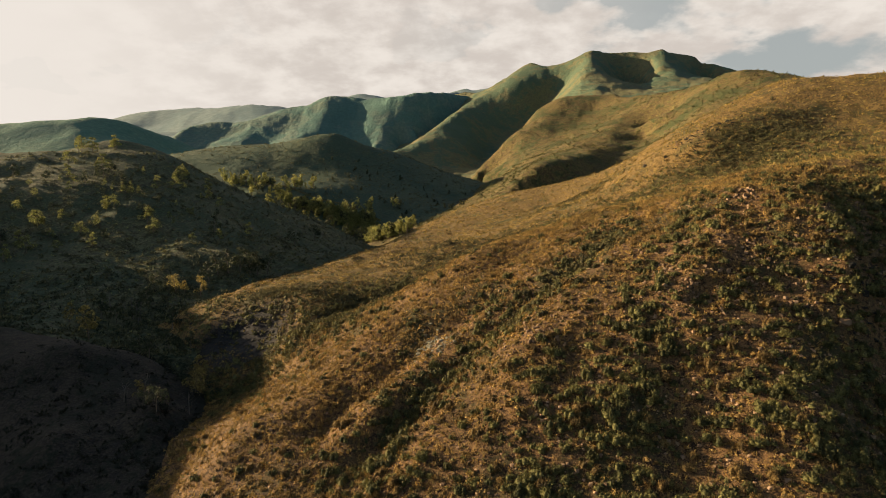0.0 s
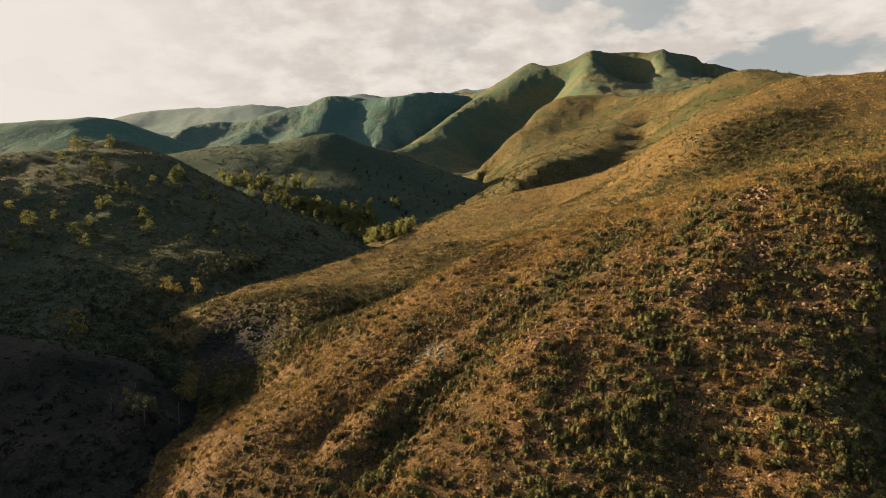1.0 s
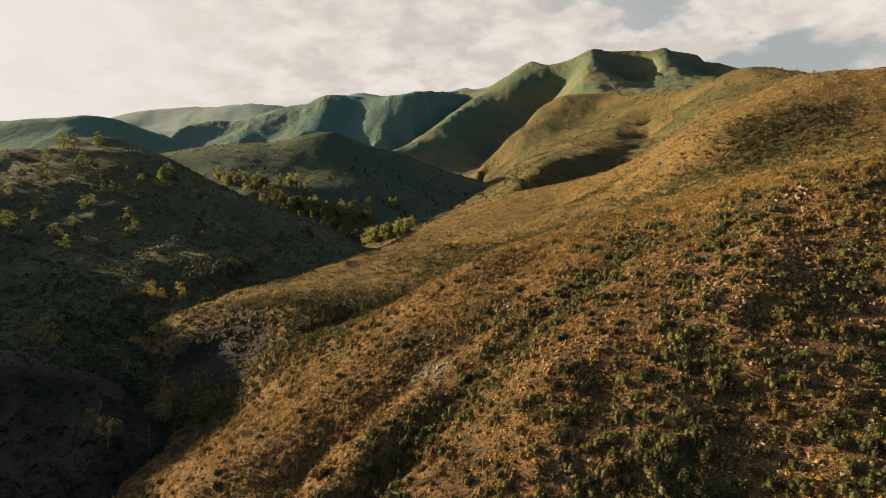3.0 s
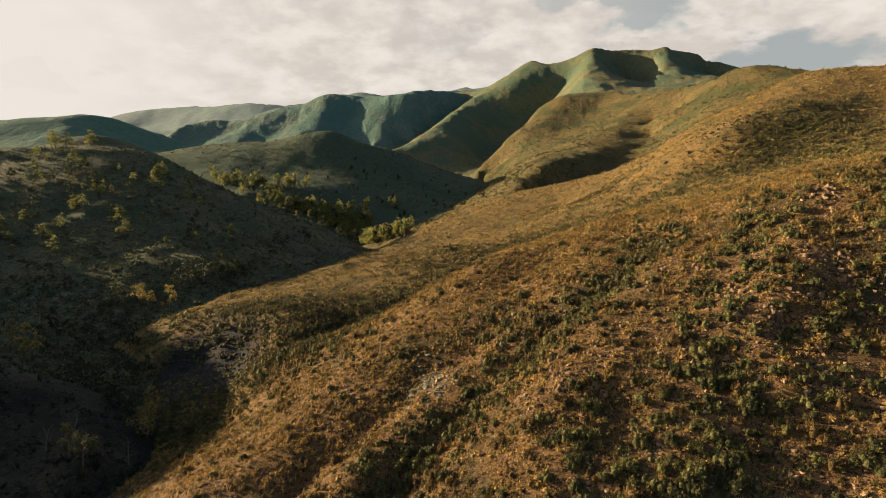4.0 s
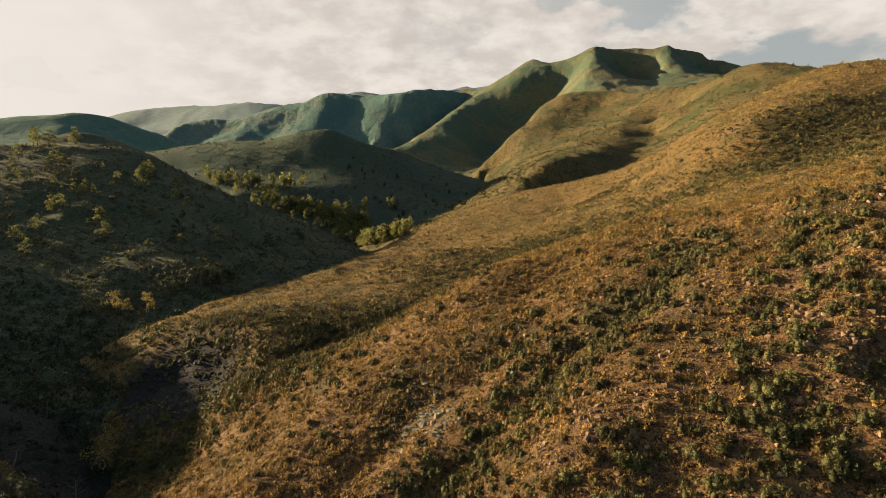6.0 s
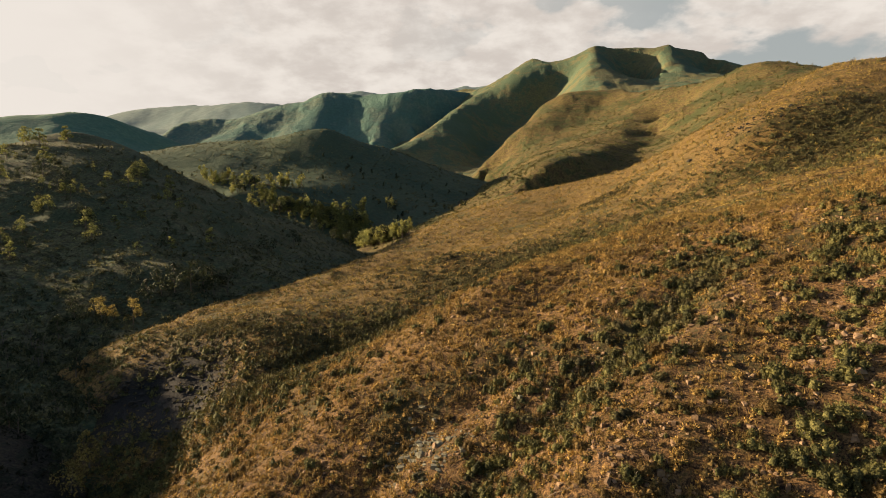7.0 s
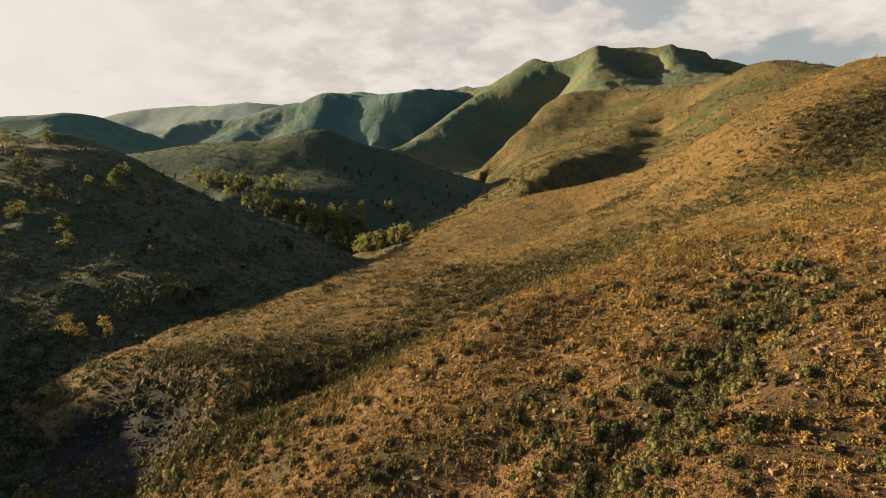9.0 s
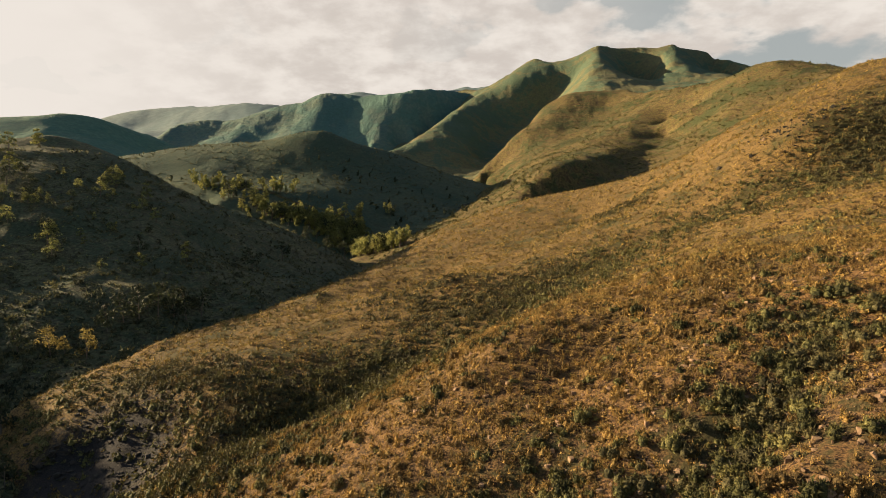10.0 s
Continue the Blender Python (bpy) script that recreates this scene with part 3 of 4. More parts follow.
ridge.hollow((-487, 1384, 204), (-499, 1333, 175), (-518, 1288, 150))
ridge.hollow((-42, 1368, 242), (-59, 1315, 200))
ridge.hollow((-535, 1205, 122), (-416, 1180, 127), (-306, 1174, 128), (-247, 1205, 134), (-186, 1237, 139), (-121, 1275, 146), (-53, 1325, 165), (8, 1371, 194), (86, 1417, 228))
ridge.hollow((-82, 1179, 78), (-24, 1164, 60), (36, 1148, 42), (108, 1148, 42))

north = Hill("north_hill", ((-68, -8, 0.2), (420, 1200, 1.01)), ((110.0, 4.0, 5), (25.0, 1.2, 3)), 0.45)
north.crest((-969, 833, 136), (-751, 803, 144), (-634, 794, 148), (-558, 789, 152), (-525, 792, 155), (-494, 800, 157), (-468, 805, 161), (-449, 810, 159), (-428, 824, 155), (-413, 854, 147), (-400, 883, 142), (-393, 913, 132), (-368, 922, 120))
north.spur((-675, 689, 98), (-559, 700, 111), (-471, 711, 118), (-413, 721, 120), (-376, 750, 115), (-365, 830, 110))
north.spur((-520, 586, 71), (-429, 606, 77), (-359, 627, 83), (-316, 667, 85))

far = Hill("far_ridge", ((-50, 10, 0.25), (1600, 3300, 1.015)), ((200.0, 5.0, 5), (45.0, 4.0, 3)), 0.45)
far.crest((-1613, 2549, 228), (-1471, 2558, 317), (-1378, 2542, 362), (-1262, 2524, 392), (-1105, 2485, 400), (-982, 2465, 406), (-833, 2363, 392), (-713, 2263, 390), (-616, 2211, 377), (-565, 2211, 371), (-454, 2209, 357), (-362, 2213, 403), (-281, 2215, 422), (-200, 2213, 399), (-47, 2159, 360), (31, 2062, 397), (78, 2063, 410), (125, 2061, 387))
far.spur((-1166, 1995, 205), (-932, 1895, 216), (-737, 1845, 218), (-551, 1795, 224), (-237, 1800, 274))
far.spur((-1108, 2255, 301), (-859, 2155, 310), (-630, 2054, 308))

valley = Hill("valley", ((-75, 20, 0.3), (90, 900, 1.012)), ((30.0, 1.2, 4), (8.0, 0.5, 3)), 0.4, 0.0, 0.3)
valley.spur((-182, 148, 16), (-130, 159, 21), (-97, 161, 20), (-86, 159, 19), (-78, 161, 20), (-81, 179, 21))
valley.spur((-90, 197, 20), (-81, 217, 22), (-70, 241, 21), (-57, 287, 20), (-45, 355, 21))
valley.spur((-73, 440, 21), (-48, 435, 20), (-33, 435, 24), (-17, 441, 29))
valley.spur((-1, 462, 38), (17, 528, 49), (36, 604, 61), (48, 685, 67), (53, 766, 74))

near.fold(13.0, 0.5)
east.fold(30.0, 1.7)
peak.fold(60.0, 3.0)
ridge.fold(80.0, 3.5)
west_hill.fold(28.0, 1.6)
middle.fold(40.0, 0.7)
near.carve(near.hollows[2], 4.0, 0.5)
near.carve(near.hollows[6], 5.0, 0.9)
near.carve(near.hollows[0], 9.0, 0.8)
HILLS = [h.settle() for h in (near, knoll, west_hill, middle, east, peak, ridge, north, far, valley)]


def ground_at(x, y, hills=HILLS):
    return np.max([h.height(x, y) for h in hills], 0)


sheet("hillside", near, SOIL, "sunlit hillside of dry golden grass, scrub and stony soil", (knoll, west_hill, east))
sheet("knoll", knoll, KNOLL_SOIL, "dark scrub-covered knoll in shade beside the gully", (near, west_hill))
sheet("west_hill", west_hill, WEST_SOIL, "shaded hill with sparse trees and dark green scrub", (near, knoll))
sheet("middle_hill", middle, MID_SOIL, "dark green wooded hill behind the tree-filled valley", (near, west_hill, east))
sheet("east_hill", east, EAST_SOIL, "golden grass hill with folded spurs and shaded hollows", (near, middle))
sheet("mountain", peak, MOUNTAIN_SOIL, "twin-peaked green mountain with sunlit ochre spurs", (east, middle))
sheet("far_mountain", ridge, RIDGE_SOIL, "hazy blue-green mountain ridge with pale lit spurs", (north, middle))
sheet("north_hill", north, NORTH_SOIL, "smooth haze-tinted blue-green hill behind the wooded slopes", (west_hill, middle))
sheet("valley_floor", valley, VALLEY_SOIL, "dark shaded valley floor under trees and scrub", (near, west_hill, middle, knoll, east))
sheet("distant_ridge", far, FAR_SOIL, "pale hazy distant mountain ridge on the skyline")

# the land under and beyond the hills
rings, sides = [0, 30, 80, 200, 500, 1200, 2500, 4800], 64
gx = [r * math.cos(2 * math.pi * s / sides) for r in rings[1:] for s in range(sides)]
gy = [r * math.sin(2 * math.pi * s / sides) for r in rings[1:] for s in range(sides)]
gv = np.array([(x, y, 2.0 - 0.02 * math.hypot(x, y)) for x, y in zip(gx, gy)] + [(0, 0, 2.0)])
gf = [(a * sides + s, (a + 1) * sides + s, (a + 1) * sides + (s + 1) % sides, a * sides + (s + 1) % sides) for a in range(len(rings) - 2) for s in range(sides)]
ground = new("ground", bpy.data.meshes.new("ground"))
ground.data.from_pydata([tuple(v) for v in gv], [], gf + [(len(gv) - 1, s, (s + 1) % sides) for s in range(sides)])
ground.data.materials.append(WEST_SOIL)
tagged(ground, "dark scrub-covered valley floor reaching to the horizon", "ground", "", "structure")


# ---------------------------------------------------------------- plants and stones
def leaf_cloud(rng, count, lobes, size, flat=0.0, sharp=False):
    """Small leaf quads over a few rounded lobes. lobes: x, y, z, radius, height."""
    lobes = np.asarray(lobes, float)
    pick = rng.choice(len(lobes), count, p=lobes[:, 3] ** 2 / np.sum(lobes[:, 3] ** 2))
    d = rng.normal(size=(count, 3))
    d[:, 2] = np.abs(d[:, 2]) * 1.0 - 0.25
    d /= np.linalg.norm(d, axis=1)[:, None]
    reach = 0.62 + 0.42 * rng.random(count) ** 0.6
    c = lobes[pick, :3] + d * (np.stack([lobes[pick, 3], lobes[pick, 3], lobes[pick, 4]], 1) * reach[:, None])
    n = d + 0.5 * rng.normal(size=(count, 3))
    n[:, 2] += flat
    n /= np.linalg.norm(n, axis=1)[:, None]
    a = np.cross(n, rng.normal(size=(count, 3)))
    a /= np.linalg.norm(a, axis=1)[:, None]
    b = np.cross(n, a)
    s = size * (0.6 + 0.8 * rng.random(count))[:, None]
    if sharp:
        t = np.stack([c - a * s * 0.8 - b * s * 0.6, c + a * s * 0.8 - b * s * 0.6, c + b * s * 1.1], 1)
        return t.reshape(-1, 3), np.arange(count * 3).reshape(-1, 3)
    q = np.stack([c - a * s, c - b * s * 0.55, c + a * s, c + b * s * 0.55], 1)
    return q.reshape(-1, 3), np.arange(count * 4).reshape(-1, 4)


def dome(rng, lobe, sides, levels=2):
    """A lumpy low dome, the dense mass of twigs and leaves inside a plant. lobe: x, y, z, radius, height."""
    x, y, z, r, h = lobe
    v = [(x + 0.1 * r * rng.normal(), y + 0.1 * r * rng.normal(), z + h * (0.95 + 0.1 * rng.random()))]
    for k in range(levels):
        up = math.cos((k + 1) * 1.75 / levels)
        out = math.sqrt(max(0.05, 1 - up * up))
        for i in range(sides):
            a, g = 6.283 * (i + 0.5 * k) / sides, out * (1 + 0.16 * rng.normal())
            v.append((x + r * g * math.cos(a), y + r * g * math.sin(a), z + h * up * (1 + 0.1 * rng.normal())))
    f = [(0, 1 + i, 1 + (i + 1) % sides) for i in range(sides)]
    for k in range(levels - 1):
        for i in range(sides):
            p, q = 1 + k * sides + i, 1 + k * sides + (i + 1) % sides
            f += [(p, p + sides, q), (q, p + sides, q + sides)]
    return np.array(v), np.array(f)


def sprays(rng, count, lobes, size, lean=0.45):
    """Small pointed sprays of leaves that stand out from the lobes' skin."""
    lobes = np.asarray(lobes, float)
    pick = rng.choice(len(lobes), count, p=lobes[:, 3] ** 2 / np.sum(lobes[:, 3] ** 2))
    d = rng.normal(size=(count, 3))
    d[:, 2] = np.abs(d[:, 2]) - 0.2
    d /= np.linalg.norm(d, axis=1)[:, None]
    c = lobes[pick, :3] + d * (np.stack([lobes[pick, 3], lobes[pick, 3], lobes[pick, 4]], 1) * (0.62 + 0.42 * rng.random(count))[:, None])
    tip = d + lean * rng.normal(size=(count, 3))
    tip[:, 2] += 0.25
    tip /= np.linalg.norm(tip, axis=1)[:, None]
    side = np.cross(tip, rng.normal(size=(count, 3)))
    side /= np.linalg.norm(side, axis=1)[:, None]
    s = size * (0.6 + 0.8 * rng.random(count))[:, None]
    t = np.stack([c - side * s * 0.42, c + side * s * 0.42, c + tip * s * 1.5], 1)
    return t.reshape(-1, 3), np.arange(count * 3).reshape(-1, 3)


def bush(rng, lobes, leaves, leaf, sides=6, levels=2, wide=0.32, tall=0.42):
    """A rounded shrub about a metre across: a few leafy domes grown together."""
    own = [(rng.normal() * 0.2, rng.normal() * 0.2, 0.02, wide * (0.7 + 0.5 * rng.random()), tall * (0.65 + 0.6 * rng.random())) for _ in range(lobes)]
    heart = [(x, y, z, r * 0.72, h * 0.74) for x, y, z, r, h in own]
    return joined([dome(rng, o, sides, levels) for o in heart] + [sprays(rng, leaves, own, leaf)])


def joined(pieces):
    base, vs, fs = 0, [], []
    for v, f in pieces:
        vs.append(v)
        fs.append(f + base)
        base += len(v)
    return np.concatenate(vs), np.concatenate(fs)


def tuft(rng, blades):
    """A tuft of thin blades that lean out from one foot."""
    turn, lean = rng.random(blades) * 6.283, 0.15 + 0.75 * rng.random(blades) ** 1.3
    h = 0.6 + 0.4 * rng.random(blades)
    foot = rng.normal(size=(blades, 2)) * 0.14
    w = 0.022 + 0.03 * rng.random(blades)
    tip = np.stack([foot[:, 0] + np.cos(turn) * lean * h, foot[:, 1] + np.sin(turn) * lean * h, h], 1)
    side = np.stack([-np.sin(turn) * w, np.cos(turn) * w], 1)
    a = np.stack([foot[:, 0] - side[:, 0], foot[:, 1] - side[:, 1], np.full(blades, -0.12)], 1)
    b = np.stack([foot[:, 0] + side[:, 0], foot[:, 1] + side[:, 1], np.full(blades, -0.12)], 1)
    return np.stack([a, b, tip], 1).reshape(-1, 3), np.arange(blades * 3).reshape(-1, 3)


def stone_shape(rng, cuts=9):
    """An angular stone: a block with chipped corners."""
    bm = bmesh.new()
    bmesh.ops.create_cube(bm, size=1.0)
    for _ in range(cuts):
        n = Vector(rng.normal(size=3)).normalized()
        bmesh.ops.bisect_plane(bm, geom=bm.verts[:] + bm.edges[:] + bm.faces[:], plane_co=n * (0.34 + 0.16 * rng.random()), plane_no=n, clear_outer=True)
        bmesh.ops.holes_fill(bm, edges=bm.edges[:])
    bmesh.ops.triangulate(bm, faces=bm.faces[:])
    return bm


def scatter(name, templates, spots, z, sizes, tall, rng, material, label, category, smooth=True):
    """One joined mesh of many copies of the templates, each turned and sized by chance."""
    verts, faces, base = [], [], 0
    kind = rng.integers(0, len(templates), len(spots))
    spin = rng.random(len(spots)) * 6.283
    for k, (v, f) in enumerate(templates):
        i = np.nonzero(kind == k)[0]
        if not len(i):
            continue
        c, s = np.cos(spin[i])[:, None], np.sin(spin[i])[:, None]
        g, h = sizes[i][:, None], (sizes[i] * tall[i])[:, None]
        x = (v[None, :, 0] * c - v[None, :, 1] * s) * g + spots[i, 0][:, None]
        y = (v[None, :, 0] * s + v[None, :, 1] * c) * g + spots[i, 1][:, None]
        p = np.stack([x, y, v[None, :, 2] * h + z[i][:, None]], 2)
        verts.append(p.reshape(-1, 3))
        faces.append((f[None] + (np.arange(len(i)) * len(v))[:, None, None] + base).reshape(-1, f.shape[1]))
        base += len(i) * len(v)
    ob = new(name, mesh_from(name, np.concatenate(verts), np.concatenate(faces), material, smooth))
    return tagged(ob, label, category, "", "stuff")


def polar_spots(rng, count, turn, reach, power=1.0):
    """Random places between two bearings and two distances; power 2: even over the ground, 0: thinning out with the square of the distance."""
    a = np.radians(turn[0] + (turn[1] - turn[0]) * rng.random(count))
    u = rng.random(count)
    r = np.sqrt(reach[0] ** 2 + u * (reach[1] ** 2 - reach[0] ** 2)) if power == 2 else reach[0] * (reach[1] / reach[0]) ** u
    return np.stack([r * np.sin(a), r * np.cos(a)], 1)


def on_hill(hill, spots, rivals):
    """Heights on that hill, and which of the places are not buried by its neighbours."""
    z = hill.height(spots[:, 0], spots[:, 1])
    free = z > -20
    for o in rivals:
        free &= z > o.height(spots[:, 0], spots[:, 1])
    return z, free


rng = np.random.default_rng(11)
ROCK_FIELDS = ((34.0, 91.5, 2.2, 16, 1.2), (14.0, 87.5, 1.9, 14, 1.0), (30.0, 102.0, 1.8, 8, 0.9), (36.0, 85.0, 2.8, 10, 0.8), (42.0, 80.0, 3.0, 10, 0.9), (52.5, 104.5, 1.5, 12, 1.4), (46.0, 92.0, 2.6, 10, 1.0), (25.0, 99.0, 2.4, 8, 0.8), (48.0, 86.0, 3.0, 10, 0.9), (66.0, 92.0, 2.5, 8, 1.4), (38.0, 97.0, 3.0, 10, 0.9))
SCREE = ((-46, 143, 5.0, 200), (-55, 148, 5.5, 180), (-40, 137, 4.0, 120), (-1, 101, 2.4, 180), (92, 226, 6.0, 260), (60, 81, 5.0, 240))


def stony_ground(s):
    """1 in the middle of the rock fields and screes, where little grows."""
    return np.max([np.exp(-((s[:, 0] - f[0]) ** 2 + (s[:, 1] - f[1]) ** 2) / (1.6 * f[2] ** 2)) for f in ROCK_FIELDS + SCREE], 0)


NEAR_RIVALS = (knoll, west_hill, east)

# how thick the scrub stands on the near hillside: in the hollows, in patches, and over its stony south face
def scrub_cover(s):
    hollow = np.max([near_line(s, line, wide) for line, wide in zip(near.hollows[:6], (24.0, 28.0, 9.0, 7.0, 10.0, 14.0))], 0)
    patch = rough(s[:, 0], s[:, 1], 16.0, 3, 5) * 0.5 + rough(s[:, 0], s[:, 1], 5.0, 2, 9) * 0.4
    # scrubby slope; extra scrub also darkens this face turned from the sun
    south = np.clip((s[:, 0] * 0.6 - (s[:, 1] - 84)) / 30, 0, 1)
    return np.clip(0.25 + 0.85 * hollow + 0.65 * patch + 0.58 * south, 0.02, 1)


def south_face(s):
    """1 over the stony slope that falls towards the start of the flight."""
    return np.clip((s[:, 0] * 0.6 - (s[:, 1] - 84)) / 30, 0, 1)


grass_kinds = [tuft(rng, 11) for _ in range(10)]
grass_spots = np.concatenate([polar_spots(rng, 34000, (-34, 46), (58, 140), 2), polar_spots(rng, 12000, (-40, 48), (130, 420), 0)])
up = grass_spots[:, 1] + 14 * rng.normal(size=len(grass_spots)) > 150
for name, spots, mat, label in (("dry_grass", grass_spots[~up], GRASS, "dry golden grass tufts covering the hillside"), ("olive_grass", grass_spots[up], OLIVE_GRASS, "olive-gold grass covering the upper hillside")):
    z, free = on_hill(near, spots, NEAR_RIVALS)
    thin = rng.random(len(spots)) > 0.45 * scrub_cover(spots) + 0.2 * south_face(spots)
    i = np.nonzero(free & thin & (rng.random(len(spots)) > 0.8 * stony_ground(spots)))[0]
    far_off = np.maximum(1, np.hypot(spots[i, 0], spots[i, 1] - 30) / 130)
    scatter(name, grass_kinds, spots[i], z[i], (0.28 + 0.40 * rng.random(len(i)) ** 1.5) * far_off, 0.8 + 0.6 * rng.random(len(i)), rng, mat, label, "grass")

near_spots, far_spots = polar_spots(rng, 42000, (-34, 46), (58, 140), 2), polar_spots(rng, 60000, (-36, 44), (128, 430), 0)
for name, spots, kinds, mat, label in (
        ("tussocks", near_spots, [bush(rng, 1, 21, 0.150, 5, 1, 0.47, 0.47) for _ in range(14)], CUSHION, "golden and russet tussocks covering the hillside"),
        ("far_tussocks", far_spots, [bush(rng, 1, 9, 0.19, 4, 1, 0.46, 0.42) for _ in range(12)], OLIVE_GRASS, "olive and golden tussocks covering the upper hillside")):
    z, free = on_hill(near, spots, NEAR_RIVALS)
    bald = rough(spots[:, 0], spots[:, 1], 7.0, 3, 33) + 0.25 * south_face(spots)
    i = np.nonzero(free & (rng.random(len(spots)) < 0.9 - 0.7 * bald - 0.7 * stony_ground(spots) - 0.3 * scrub_cover(spots)))[0]
    far_off = np.clip(np.hypot(spots[i, 0], spots[i, 1] - 30) / 140, 1, 1.35)
    scatter(name, kinds, spots[i], z[i] - 0.03, (0.36 + 0.75 * rng.random(len(i)) ** 2.2) * far_off, 0.75 + 0.5 * rng.random(len(i)), rng, mat, label, "grass")

# thickets that fill the hollows and the shady side of the rocky rib: x, y, width, shrubs
THICKETS = ((105, 207, 9, 800), (118, 214, 9, 700), (92, 201, 7, 450), (4, 180, 7, 550), (15, 187, 8, 550), (28, 196, 6, 260), (-8, 158, 5, 320), (-14, 150, 5, 450), (-22, 144.5, 5, 420), (-28, 137, 5, 330), (-31, 130, 4, 220), (-36, 154, 5, 240), (-48, 158, 5, 240), (56, 262, 6, 220), (61, 258, 5, 160), (-6, 200, 7, 260), (84, 190, 8, 250), (130, 232, 8, 350), (62, 200, 7, 220))
GULLY_SCRUB = ((29, 108, 1.6, 34), (26, 105, 1.6, 30), (32, 111.5, 1.8, 30), (23, 104, 1.6, 26), (16, 101, 2.2, 30), (34, 115, 2.0, 24), (11, 98, 2.2, 26), (3, 94, 2.4, 26), (-4, 89, 2.2, 24), (16, 100, 3.5, 40), (-8, 83, 2.4, 20))


def clumps(rng, places):
    return np.concatenate([np.stack([x + w * rng.normal(size=n), y + w * rng.normal(size=n)], 1) for x, y, w, n in places])


# scrub: small and large shrubs near by, plainer ones farther off
near_spots, far_spots = polar_spots(rng, 15000, (-42, 52), (56, 135), 2), polar_spots(rng, 50000, (-36, 46), (125, 420), 0)
for reach, spots, sets in (("", near_spots, ([bush(rng, 2, 64, 0.115, 5, 2) for _ in range(14)], [bush(rng, 5, 190, 0.082, 5, 2, 0.28) for _ in range(10)])), ("far_", far_spots, ([bush(rng, 1, 8, 0.24, 4, 1, 0.44) for _ in range(12)], [bush(rng, 2, 22, 0.16, 5, 1, 0.38) for _ in range(10)]))):
    z, free = on_hill(near, spots, NEAR_RIVALS)
    cover = scrub_cover(spots)
    grown = rng.random(len(spots)) < cover - 0.6 * stony_ground(spots)
    i = np.nonzero(free & grown)[0]
    green = rng.random(len(i)) < 0.25 + 0.75 * cover[i]
    size = (0.45 + 1.25 * rng.random(len(i)) ** 2.6) * (0.85 + 0.55 * cover[i])
    for name, mat, label, sel in ((reach + "scrub", SHRUB, "dark green low scrub scattered over the hillside", green), (reach + "dry_scrub", DRY_SHRUB, "russet dry scrub among the grass", ~green)):
        for kinds, pick in zip(sets, (sel & (size < 1.15), sel & (size >= 1.15))):
            k = i[pick]
            scatter(name, kinds, spots[k], z[k] - 0.05, size[pick], 0.75 + 0.5 * rng.random(len(k)), rng, mat, label, "shrubs")

for places, kinds, big in ((THICKETS, [bush(rng, 2, 24, 0.17, 5, 1, 0.40) for _ in range(12)], 1.3), (GULLY_SCRUB, [bush(rng, 4, 200, 0.075, 6, 2, 0.30) for _ in range(10)], 1.5)):
    spots = clumps(rng, places)
    z, free = on_hill(near, spots, NEAR_RIVALS)
    k = np.nonzero(free)[0]
    scatter("thicket", kinds, spots[k], z[k] - 0.05, 0.7 + big * rng.random(len(k)) ** 1.8, 0.75 + 0.4 * rng.random(len(k)), rng, HEATH, "dark olive thicket filling a hollow of the hillside", "shrubs")

speck = [bush(rng, 1, 9, 0.26, 4, 1, 0.44) for _ in range(12)]
for name, hill, turn, reach, count, small, large, mat, rivals, label in (
        ("knoll_scrub", knoll, (-62, -16), (60, 150), 12000, 0.4, 1.6, GLOOM, (near, west_hill), "shade-darkened low scrub covering the knoll"),
        ("hill_scrub", west_hill, (-56, 2), (130, 380), 38000, 0.5, 2.4, HILL_LEAVES, (near, knoll, valley), "olive green scrub covering the shaded hill"),
        # scrub added to darken the shaded foot of the hill
        ("foot_thicket", west_hill, (-54, -14), (120, 235), 8000, 0.7, 2.4, DARK_LEAVES, (near, knoll, valley), "dark thicket filling the shade at the foot of the hill"),
        ("hill_grass", west_hill, (-56, 2), (130, 380), 7000, 0.4, 1.3, LEAVES, (near, knoll, valley), "yellow-green clumps on the shaded hill"),
        ("forest_scrub", middle, (-34, 8), (400, 720), 14000, 0.8, 2.8, HILL_LEAVES, (near, west_hill, east), "dark green scrub covering the wooded hill"),
        ("slope_scrub", east, (-6, 36), (290, 900), 30000, 0.8, 3.2, SHRUB, (near, middle), "green scrub specks on the golden hill"),
        ("valley_scrub", valley, (-50, 4), (120, 520), 8000, 0.8, 3.0, GLOOM, (near, west_hill, middle, knoll), "shade-darkened thicket along the valley floor")):
    spots = polar_spots(rng, count, turn, reach, 0)
    z, free = on_hill(hill, spots, rivals)
    keep = rough(spots[:, 0], spots[:, 1], reach[0] * 0.12, 3, 21) + 0.9 * rng.random(len(spots)) > 0.12
    i = np.nonzero(free & keep)[0]
    scatter(name, speck, spots[i], z[i] - 0.1, small + (large - small) * rng.random(len(i)) ** 2.5, 0.7 + 0.5 * rng.random(len(i)), rng, mat, label, "shrubs")


def part(name, data, parent, label=""):
    ob = new(name, data)
    ob.parent = parent
    return tagged(ob, label)


def tube(points, radii, sides=6):
    """Tapered limb along points: verts and quads."""
    v, f = [], []
    for k, (p, r) in enumerate(zip(points, radii)):
        for s in range(sides):
            a = 6.283 * s / sides
            v.append((p[0] + r * math.cos(a), p[1] + r * math.sin(a), p[2]))
    for k in range(len(points) - 1):
        for s in range(sides):
            f.append((k * sides + s, k * sides + (s + 1) % sides, (k + 1) * sides + (s + 1) % sides, (k + 1) * sides + s))
    return np.array(v), np.array(f)


